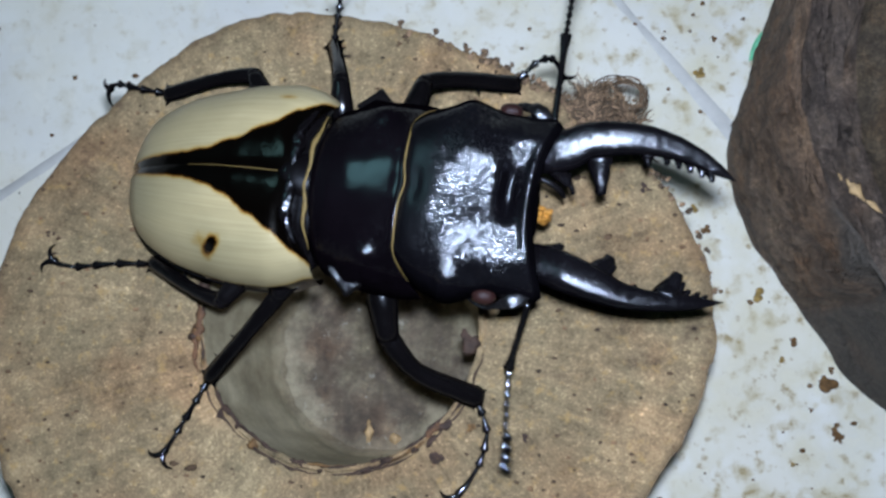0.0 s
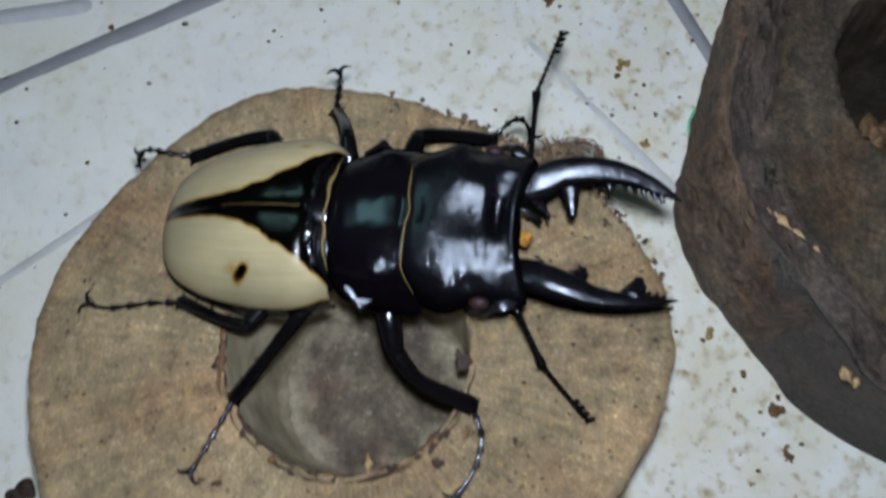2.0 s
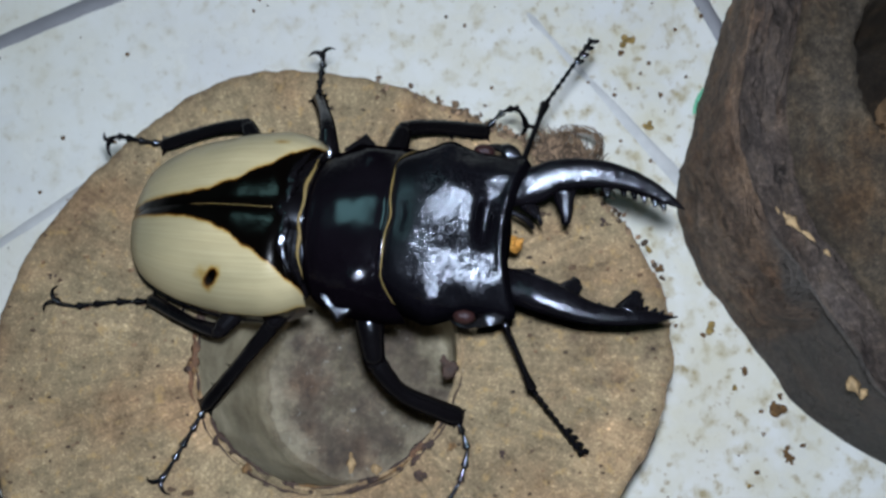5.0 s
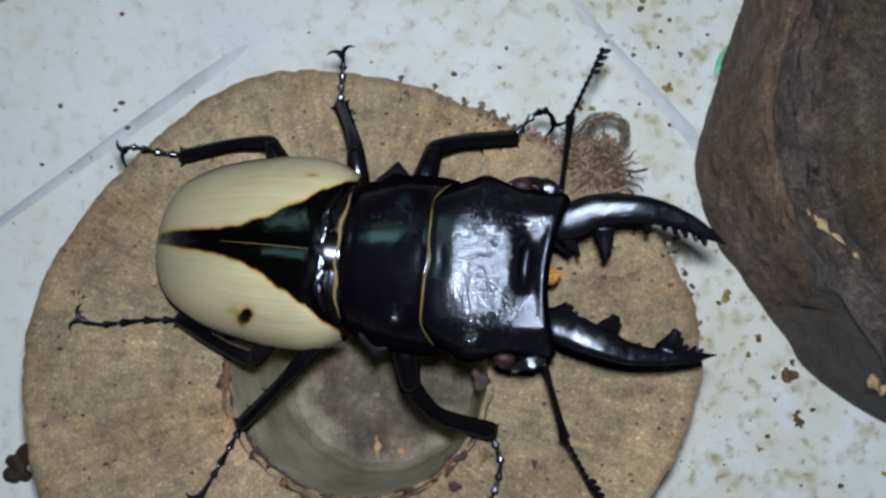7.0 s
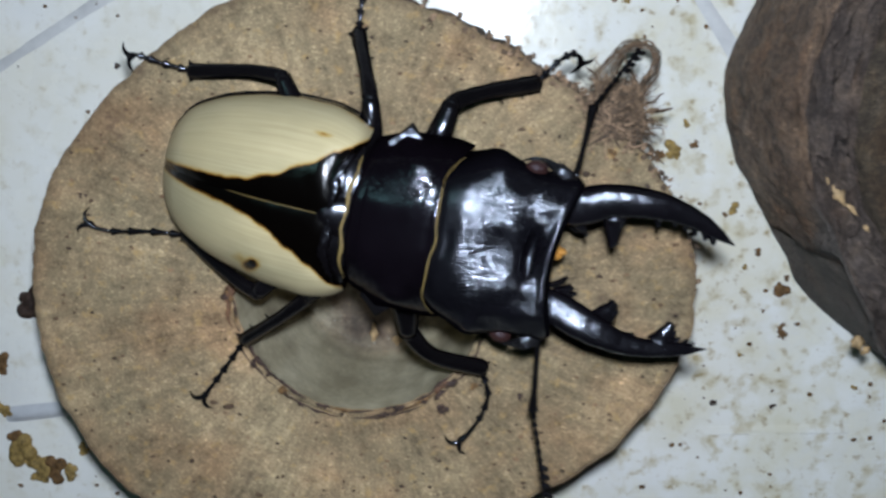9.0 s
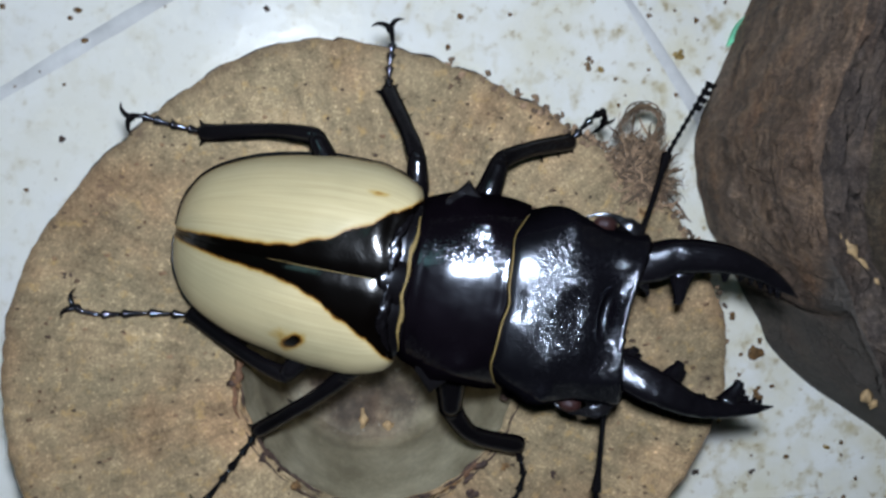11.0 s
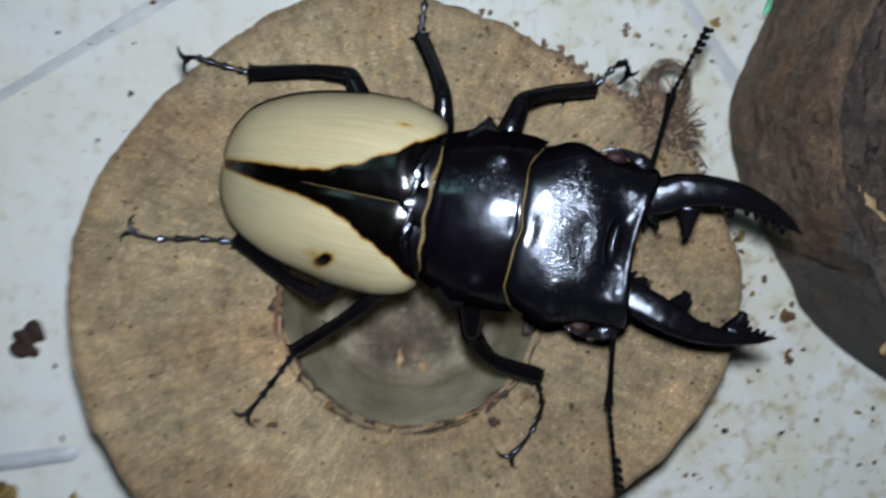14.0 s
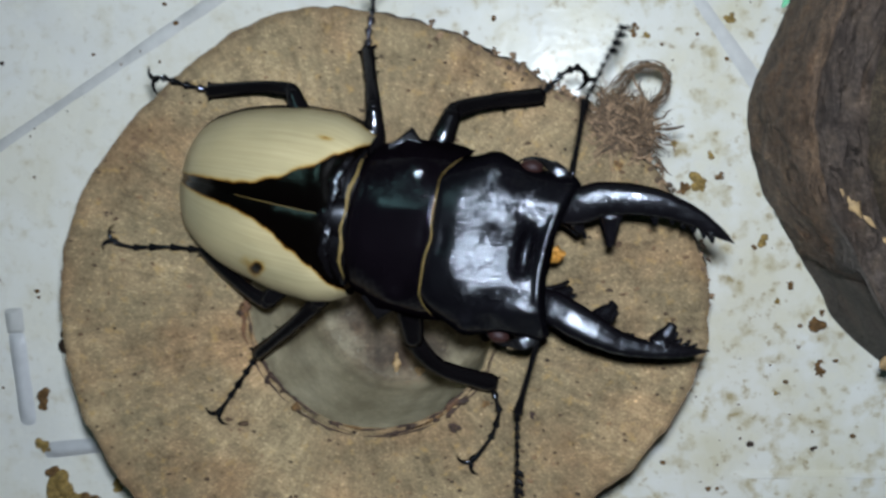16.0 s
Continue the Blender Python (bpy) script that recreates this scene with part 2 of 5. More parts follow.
def bark(name, tones, streak_turn=0.0, even=0.2):
    m, t, b = nodes_of(name)
    big = noise_node(t, 42, 5, 0.65)
    streak = noise_node(t, 210, 6, 0.72, (1.0, even, 0.6), streak_turn)
    crack = noise_node(t, 120, 5, 0.6, (1.0, 0.16, 0.5), streak_turn)
    hue = noise_node(t, 85, 4, 0.6, (1.0, max(even, 0.4), 1.0), streak_turn)
    fine = noise_node(t, 1000, 5, 0.75)
    c = ramp(t, big.outputs["Fac"], [(0.3, tones[0]), (0.5, tones[1]), (0.7, tones[2])])
    c = mix(t, 0.8, c, ramp(t, hue.outputs["Fac"], [(0.3, (0.88, 0.93, 1.02)), (0.5, grey(1.0)), (0.68, (1.32, 1.0, 0.74))]), "MULTIPLY")
    c = mix(t, 0.6 if even < 0.3 else 0.4, c, ramp(t, streak.outputs["Fac"], [(0.3, grey(0.42)), (0.5, grey(1.0)), (0.72, grey(1.6))]), "MULTIPLY")
    c = mix(t, 0.9, c, ramp(t, fine.outputs["Fac"], [(0.28, grey(0.45)), (0.5, grey(1.0)), (0.74, grey(2.1))]), "MULTIPLY")
    mottle = noise_node(t, 330, 5, 0.7, (1.0, 0.7, 1.0), streak_turn)
    c = mix(t, 0.7, c, ramp(t, mottle.outputs["Fac"], [(0.3, (0.5, 0.5, 0.56)), (0.5, grey(1.0)), (0.7, (1.6, 1.5, 1.3))]), "MULTIPLY")
    dust = noise_node(t, 2600, 3, 0.7)
    c = mix(t, 0.7, c, ramp(t, dust.outputs["Fac"], [(0.3, grey(0.5)), (0.5, grey(1.0)), (0.7, grey(1.9))]), "MULTIPLY")
    pits = noise_node(t, 170, 4, 0.6, (1.0, 0.6, 1.0), streak_turn)
    c = mix(t, ramp(t, pits.outputs["Fac"], [(0.64, grey(0)), (0.70, grey(0.75))]), c, tuple(v * 0.2 for v in tones[0]))
    rift = ramp(t, crack.outputs["Fac"], [(0.455, grey(0)), (0.495, grey(1)), (0.505, grey(1)), (0.54, grey(0))])
    c = mix(t, mix(t, 0.65 if even < 0.3 else 0.4 if even < 0.5 else 0.1, (0.0, 0.0, 0.0), rift), c, tuple(v * 0.28 for v in tones[0]))
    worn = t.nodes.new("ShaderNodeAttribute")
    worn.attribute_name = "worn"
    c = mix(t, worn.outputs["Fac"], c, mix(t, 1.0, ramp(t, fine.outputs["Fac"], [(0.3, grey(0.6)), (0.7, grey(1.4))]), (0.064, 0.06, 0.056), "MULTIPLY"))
    t.links.new(c, b.inputs["Base Color"])
    b.inputs["Roughness"].default_value = 0.7
    b.inputs["Diffuse Roughness"].default_value = 1.0
    b.inputs["Specular IOR Level"].default_value = 0.35
    # shade inside the log's hollow is painted in: the colour is cut to under a third
    hollow_shade = t.nodes.new("ShaderNodeAttribute")
    hollow_shade.attribute_name = "hollow_shade"
    c = mix(t, hollow_shade.outputs["Fac"], c, mix(t, 1.0, c, (0.3, 0.27, 0.25), "MULTIPLY"))
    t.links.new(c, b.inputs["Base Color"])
    h = mix(t, 0.35, mix(t, 0.8 if even < 0.3 else 0.4 if even < 0.5 else 0.1, streak.outputs["Fac"], rift, "SUBTRACT"), fine.outputs["Fac"])
    bump(t, b, h, 0.9, 0.0026)
    return m


def chitin(name, colour, rough, grain_scale=2000, grain=0.0, rough_high=None, gloss=0.5, dents=0.0, facets=0.0, side_gloss=None, flank=None, steep=(0.62, 0.86)):
    m, t, b = nodes_of(name)
    tone = noise_node(t, 120, 3, 0.5)
    c = ramp(t, tone.outputs["Fac"], [(0.35, colour), (0.7, tuple(v * 1.9 for v in colour))])
    t.links.new(c, b.inputs["Base Color"])
    wear = noise_node(t, 420, 4, 0.65)
    r = ramp(t, wear.outputs["Fac"], [(0.35, grey(rough)), (0.7, grey(rough_high or rough * 1.5))])
    t.links.new(r, b.inputs["Roughness"])
    b.inputs["IOR"].default_value = 1.55
    b.inputs["Specular IOR Level"].default_value = gloss
    b.inputs["Specular Tint"].default_value = (0.8, 0.87, 1.0, 1)
    g = noise_node(t, grain_scale, 3, 0.7)
    d = noise_node(t, 330, 3, 0.5)
    n1 = node(t, "ShaderNodeBump", Strength=dents, Distance=0.0008)
    t.links.new(d.outputs["Fac"], n1.inputs["Height"])
    n2 = node(t, "ShaderNodeBump", Strength=grain, Distance=0.0003)
    t.links.new(g.outputs["Fac"], n2.inputs["Height"])
    if side_gloss is not None:
        last = t.nodes.new("ShaderNodeNewGeometry").outputs["Normal"]
        # slope sets the gloss: steep sides are kept dark, without reflections of lit wood
        parts = t.nodes.new("ShaderNodeSeparateXYZ")
        t.links.new(last, parts.inputs[0])
        upper = t.nodes.new("ShaderNodeMapRange")
        upper.inputs["From Min"].default_value, upper.inputs["From Max"].default_value = steep
        t.links.new(parts.outputs["Z"], upper.inputs["Value"])
        shine = t.nodes.new("ShaderNodeMapRange")
        shine.inputs["To Min"].default_value, shine.inputs["To Max"].default_value = side_gloss, gloss
        t.links.new(upper.outputs["Result"], shine.inputs["Value"])
        t.links.new(shine.outputs["Result"], b.inputs["Specular IOR Level"])
    if facets:
        # minute pits, each with a tilt of its own
        for size, share in ((9500, 1.0), (4000, 0.25)):
            where = t.nodes.new("ShaderNodeTexCoord")
            cell = node(t, "ShaderNodeTexVoronoi", Scale=size)
            t.links.new(where.outputs["Object"], cell.inputs["Vector"])
            tilt = t.nodes.new("ShaderNodeVectorMath")
            tilt.operation = "MULTIPLY_ADD"
            tilt.inputs[1].default_value = (facets * share,) * 3
            tilt.inputs[2].default_value = (-0.5 * facets * share,) * 3
            add = t.nodes.new("ShaderNodeVectorMath")
            t.links.new(cell.outputs["Color"], tilt.inputs[0])
            t.links.new(last, add.inputs[0])
            fade = t.nodes.new("ShaderNodeVectorMath")
            fade.operation = "SCALE"
            t.links.new(tilt.outputs[0], fade.inputs[0])
            if flank is None:
                t.links.new(upper.outputs["Result"], fade.inputs["Scale"])
            else:
                # the pits begin some way from the middle or from the rear edge
                spot = t.nodes.new("ShaderNodeSeparateXYZ")
                t.links.new(where.outputs["Object"], spot.inputs[0])
                away = t.nodes.new("ShaderNodeMath")
                away.operation = "ABSOLUTE"
                t.links.new(spot.outputs[flank[0]], away.inputs[0])
                outer = t.nodes.new("ShaderNodeMapRange")
                outer.inputs["From Min"].default_value, outer.inputs["From Max"].default_value = flank[1:]
                t.links.new(away.outputs[0], outer.inputs["Value"])
                t.links.new(outer.outputs["Result"], fade.inputs["Scale"])
            t.links.new(fade.outputs[0], add.inputs[1])
            last = add.outputs[0]
        unit = t.nodes.new("ShaderNodeVectorMath")
        unit.operation = "NORMALIZE"
        t.links.new(last, unit.inputs[0])
        t.links.new(unit.outputs[0], n1.inputs["Normal"])
    t.links.new(n1.outputs["Normal"], n2.inputs["Normal"])
    t.links.new(n2.outputs["Normal"], b.inputs["Normal"])
    return m


def elytra_shell():
    m, t, b = nodes_of("cream_and_black_wing_case")
    mask = t.nodes.new("ShaderNodeAttribute")
    mask.attribute_name = "cream"
    ragged = noise_node(t, 700, 4, 0.65)
    n = t.nodes.new("ShaderNodeMath")
    n.operation = "MULTIPLY_ADD"
    t.links.new(ragged.outputs["Fac"], n.inputs[0])
    n.inputs[1].default_value = 0.3
    n2 = t.nodes.new("ShaderNodeMath")
    n2.operation = "ADD"
    t.links.new(mask.outputs["Fac"], n.inputs[2])
    t.links.new(n.outputs[0], n2.inputs[0])
    n2.inputs[1].default_value = -0.15
    # fine veins run from the shoulder to the tip
    vein = t.nodes.new("ShaderNodeAttribute")
    vein.attribute_name = "vein"
    streak = node(t, "ShaderNodeTexNoise", Scale=1.0, Detail=4.0, Roughness=0.6)
    t.links.new(vein.outputs["Vector"], streak.inputs["Vector"])
    cloud = noise_node(t, 95, 4, 0.6, (0.3, 1.0, 0.1))
    cream = ramp(t, streak.outputs["Fac"], [(0.3, (0.345, 0.288, 0.163)), (0.5, (0.395, 0.333, 0.191)), (0.72, (0.44, 0.374, 0.225))])
    cream = mix(t, 0.6, cream, ramp(t, cloud.outputs["Fac"], [(0.3, (0.66, 0.70, 0.72)), (0.5, grey(1.0)), (0.68, (1.14, 1.1, 1.04))]), "MULTIPLY")
    edge = ramp(t, n2.outputs[0], [(0.40, (0.0025, 0.002, 0.0028)), (0.47, (0.06, 0.024, 0.004)), (0.55, (0.5, 0.27, 0.06)), (0.64, (0.86, 0.72, 0.42)), (0.8, grey(1.0))])
    inside = ramp(t, n2.outputs[0], [(0.44, grey(0)), (0.56, grey(1))])
    c = mix(t, 1.0, cream, edge, "MULTIPLY")
    t.links.new(c, b.inputs["Base Color"])
    t.links.new(ramp(t, inside, [(0.0, grey(0.15)), (1.0, grey(0.4))]), b.inputs["Roughness"])
    b.inputs["IOR"].default_value = 1.5
    fine = noise_node(t, 2200, 2, 0.5)
    bump(t, b, fine.outputs["Fac"], 0.1, 0.0002)
    return m


def plain(name, colour, rough=0.6, scale=600, spread=0.45, relief=0.4):
    m, t, b = nodes_of(name)
    n = noise_node(t, scale, 5, 0.65)
    lo, hi = (tuple(v * f for v in colour) for f in (1 - spread, 1 + spread))
    t.links.new(ramp(t, n.outputs["Fac"], [(0.3, lo), (0.7, hi)]), b.inputs["Base Color"])
    b.inputs["Roughness"].default_value = rough
    bump(t, b, n.outputs["Fac"], relief, 0.0005)
    return m


def fibre(name, colour):
    """Dry strands, each with a tone of its own."""
    m, t, b = nodes_of(name)
    g = t.nodes.new("ShaderNodeNewGeometry")
    c = ramp(t, g.outputs["Random Per Island"], [(0.0, tuple(v * 0.3 for v in colour)), (0.6, colour), (1.0, tuple(v * 2.3 for v in colour))])
    n = noise_node(t, 900, 4, 0.7)
    c = mix(t, 0.7, c, ramp(t, n.outputs["Fac"], [(0.3, grey(0.5)), (0.7, grey(1.5))]), "MULTIPLY")
    t.links.new(c, b.inputs["Base Color"])
    b.inputs["Roughness"].default_value = 0.8
    return m


def glowing(name, colour, strength):
    m, t, b = nodes_of(name)
    t.nodes.remove(b)
    e = node(t, "ShaderNodeEmission", Strength=strength)
    e.inputs["Color"].default_value = (*colour, 1)
    t.links.new(e.outputs[0], t.nodes["Material Output"].inputs["Surface"])
    return m


WHITE = plastic_white()
WOOD = cut_wood()
HOLLOW = hollow_wood("damp_hollow_wood", 0.3)
HOLLOW_FLOOR = hollow_wood("mouldy_dark_wood", 0.6)
RIM_BARK = bark("thin_dark_bark", ((0.035, 0.022, 0.015), (0.075, 0.048, 0.03), (0.13, 0.085, 0.05)))
LOG_BARK = bark("weathered_log_bark", ((0.086, 0.054, 0.036), (0.148, 0.098, 0.066), (0.202, 0.143, 0.1)), 0.25, 0.35)
LOG_RIM = bark("grey_log_rim", ((0.042, 0.03, 0.024), (0.074, 0.055, 0.044), (0.116, 0.088, 0.07)), 0.25, 0.35)
LOG_FACE = bark("weathered_log_face", ((0.034, 0.025, 0.017), (0.058, 0.044, 0.03), (0.088, 0.069, 0.048)), 0.25, 0.85)
BLACK = chitin("glossy_black_chitin", (0.0022, 0.0018, 0.0022), 0.17, 900, 0.03, 0.22, 0.7, 0.06, 0.0, 0.0)
NECK_BLACK = chitin("polished_black_chitin", (0.002, 0.0014, 0.0022), 0.12, 900, 0.02, 0.16, 0.85, 0.03, 0.34, 0.0, ("Y", 0.003, 0.0055))
HEAD_BLACK = chitin("finely_pitted_black_chitin", (0.002, 0.0018, 0.0026), 0.2, 4200, 0.1, 0.25, 1.0, 0.0, 0.48, 0.0, ("X", 0.0122, 0.0168))
JAW_BLACK = chitin("satin_black_chitin", (0.0026, 0.0022, 0.003), 0.2, 4200, 0.08, 0.26, 1.0, 0.05, 0.31, 0.0, None, (0.5, 0.8))
LEG_BLACK = chitin("black_leg_chitin", (0.0026, 0.0022, 0.0026), 0.14, 1500, 0.1, 0.22, 0.75, 0.1, 0.0, 0.0, None, (0.48, 0.78))
RIDGE = chitin("silvery_worn_chitin", (0.004, 0.0036, 0.004), 0.2, 2300, 0.1, 0.3, 0.9, 0.2, 0.3, 0.03, None, (0.25, 0.55))
TOOTH = chitin("dull_silvery_chitin", (0.004, 0.0036, 0.004), 0.2, 2300, 0.08, 0.26, 0.42, 0.1, 0.2, 0.03)
SHELL = elytra_shell()
EYE = chitin("dull_red_brown_eye", (0.02, 0.0075, 0.0065), 0.42, 6000, 0.3, 0.5, 0.25)
GOLD = plain("golden_hair_fringe", (0.17, 0.115, 0.035), 0.6, 3000)
ORANGE = plain("orange_mouth_brush", (0.42, 0.19, 0.03), 0.6, 1800)
FRASS = plain("brown_frass", (0.16, 0.085, 0.03), 0.75, 900, 0.7, 0.8)
FRASS_DARK = plain("dark_frass", (0.045, 0.024, 0.016), 0.7, 900, 0.6, 0.8)
FRASS_PALE = plain("ochre_frass", (0.33, 0.22, 0.07), 0.75, 900, 0.6, 0.8)
CRUST = plain("reddish_brown_crust", (0.13, 0.062, 0.03), 0.7, 1100, 0.6, 0.8)
FIBRE = fibre("frayed_bast_fibre", (0.155, 0.1, 0.061))
SPLINTER = plain("pale_splintered_wood", (0.42, 0.28, 0.14), 0.7, 900, 0.5)
TABLE = plain("dark_tabletop", (0.06, 0.05, 0.045), 0.6, 40)
PAPER = plain("painted_room_wall", (0.35, 0.36, 0.36), 0.8, 8, 0.1)

# ---- the box and the room round it ----
def slab(name, x0, y0, z0, x1, y1, z1, material, label):
    v = [(x, y, z) for z in (z0, z1) for y in (y0, y1) for x in (x0, x1)]
    f = [(0, 2, 3, 1), (4, 5, 7, 6), (0, 1, 5, 4), (1, 3, 7, 5), (3, 2, 6, 7), (2, 0, 4, 6)]
    ob = shape(name, v, f, material, smooth=False)
    return tagged(ob, label, kind="structure")


def box_floor():
    """The bottom of the rearing box, slightly uneven."""
    n = 201
    verts = []
    for i in range(n):
        for j in range(n):
            x, y = -300 + 600 * i / (n - 1), -280 + 560 * j / (n - 1)
            z = 0.5 * noise.noise(Vector((x, y, 0)) * 0.02) + 0.12 * noise.noise(Vector((x, y, 5)) * 0.15)
            verts.append((x, y, z - 0.3))
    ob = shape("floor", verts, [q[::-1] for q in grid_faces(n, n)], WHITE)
    tagged(ob, "scuffed white plastic box floor with beige stains", kind="structure")
    return ob


box_floor()


def rib(a, b, width, high, label, material=None):
    """A low rounded rib on the floor: moulded in, or a strip for a reflected line."""
    a, b = Vector((*a, 0)), Vector((*b, 0))
    side = (b - a).normalized().cross(Vector((0, 0, 1))) * width / 2
    steps, verts = 24, []
    for i in range(steps + 1):
        p = a.lerp(b, i / steps)
        end = min(1.0, 6 * min(i, steps - i) / steps + 0.02)
        for k in range(9):
            u = -1 + k / 4
            verts.append((p.x + side.x * u, p.y + side.y * u, -0.45 + (high + 0.3) * end * math.cos(u * math.pi / 2)))
    ob = shape("trim", verts, grid_faces(steps + 1, 9), material or WHITE)
    return tagged(ob, label, kind="structure")


REFLECTION_GREY = plain("grey_reflection_strip", (0.33, 0.33, 0.355), 0.55, 120, 0.12, 0.05)
REFLECTION_AND_RIB_GREY = plain("faint_reflection_and_rib_grey", (0.67, 0.668, 0.66), 0.9, 120, 0.15, 0.05)
RIB_PLASTIC = plain("bluish_white_plastic", (0.70, 0.71, 0.74), 0.35, 150, 0.12, 0.05)
rib((-105.0, -30), (-102.3, -53), 4.4, 0.9, "moulded rib of the plastic floor", RIB_PLASTIC)
rib((-105.6, -25.5), (-104.8, -31.5), 4.6, 0.8, "grey end of a moulded rib", REFLECTION_AND_RIB_GREY)
rib((-108.7, 82.5), (-81.5, 85.2), 5.0, 0.8, "moulded rib of the plastic floor", RIB_PLASTIC)
rib((-99, -58.6), (-79.9, -55.1), 4.0, 0.9, "moulded rib of the plastic floor", RIB_PLASTIC)
rib((54, -52.6), (92, -49.6), 2.0, 0.8, "moulded rib of the plastic floor")
# grey lines that shift with the viewpoint: reflections laid down as four fixed strips
rib((-125, 55.6), (-30, 95.6), 4.6, 0.35, "grey strip in place of a reflected line on the floor", REFLECTION_GREY)
rib((50, 97), (68, 57), 3.2, 0.35, "grey strip in place of a reflected line on the floor", REFLECTION_GREY)
rib((-127, -2), (-34.5, 59.4), 3.2, 0.22, "grey strip in place of a reflected line on the floor", REFLECTION_AND_RIB_GREY)
rib((18, 75.5), (54.5, 29), 3.2, 0.22, "grey strip in place of a reflected line on the floor", REFLECTION_AND_RIB_GREY)
slab("wall_west", -304, -284, -3, -300, 284, 60, WHITE, "white plastic side of the box")
slab("wall_east", 300, -284, -3, 304, 284, 60, WHITE, "white plastic side of the box")
slab("wall_south", -300, -284, -3, 300, -280, 60, WHITE, "white plastic side of the box")
slab("wall_north", -300, 280, -3, 300, 284, 60, WHITE, "white plastic side of the box")
slab("wall_room_west", -2540, -2500, -900, -2500, 2500, 2400, PAPER, "plain painted wall of the dark room")
slab("wall_room_east", 2500, -2500, -900, 2540, 2500, 2400, PAPER, "plain painted wall of the dark room")
slab("wall_room_south", -2500, -2540, -900, 2500, -2500, 2400, PAPER, "plain painted wall of the dark room")
slab("wall_room_north", -2500, 2500, -900, 2500, 2540, 2400, PAPER, "plain painted wall of the dark room")
slab("ceiling", -2500, -2500, 2400, 2500, 2500, 2440, PAPER, "plain painted ceiling of the dark room")
slab("ground", -2500, -2500, -30, 2500, 2500, -4, TABLE, "dark tabletop under the box")


# ---- the wood slice ----
SLICE = (-14.3, -10.6)
# the outline's waves: mean radius, then cosine and sine of one, two, three... waves round the slice
OUTLINE = (49.72, (-1.61, -0.41), (3.68, 1.21), (1.9, -0.79), (0.53, 0.02), (-0.15, 0.27), (0.04, -0.07), (0.09, 0.19))


def slice_radius(a):
    r = OUTLINE[0] + sum(c * math.cos((k + 1) * a) + q * math.sin((k + 1) * a) for k, (c, q) in enumerate(OUTLINE[1:]))
    d = Vector((math.cos(a), math.sin(a), 0))
    bulge = 0.9 * math.exp(-(((a % (2 * math.pi)) - 1.9) / 0.35) ** 2)
    return r + bulge + 0.6 * noise.noise(d * 9) + 0.4 * noise.noise(d * 28)


def ring_mesh(rows, n):
    """Rings of points from a radius-and-height rule for each row."""
    verts = []
    for rule in rows:
        for i in range(n):
            a = 2 * math.pi * i / n
            r, z = rule(a, Vector((math.cos(a), math.sin(a), 0)))
            verts.append((r * math.cos(a), r * math.sin(a), z))
    return verts, grid_faces(len(rows), n, True)


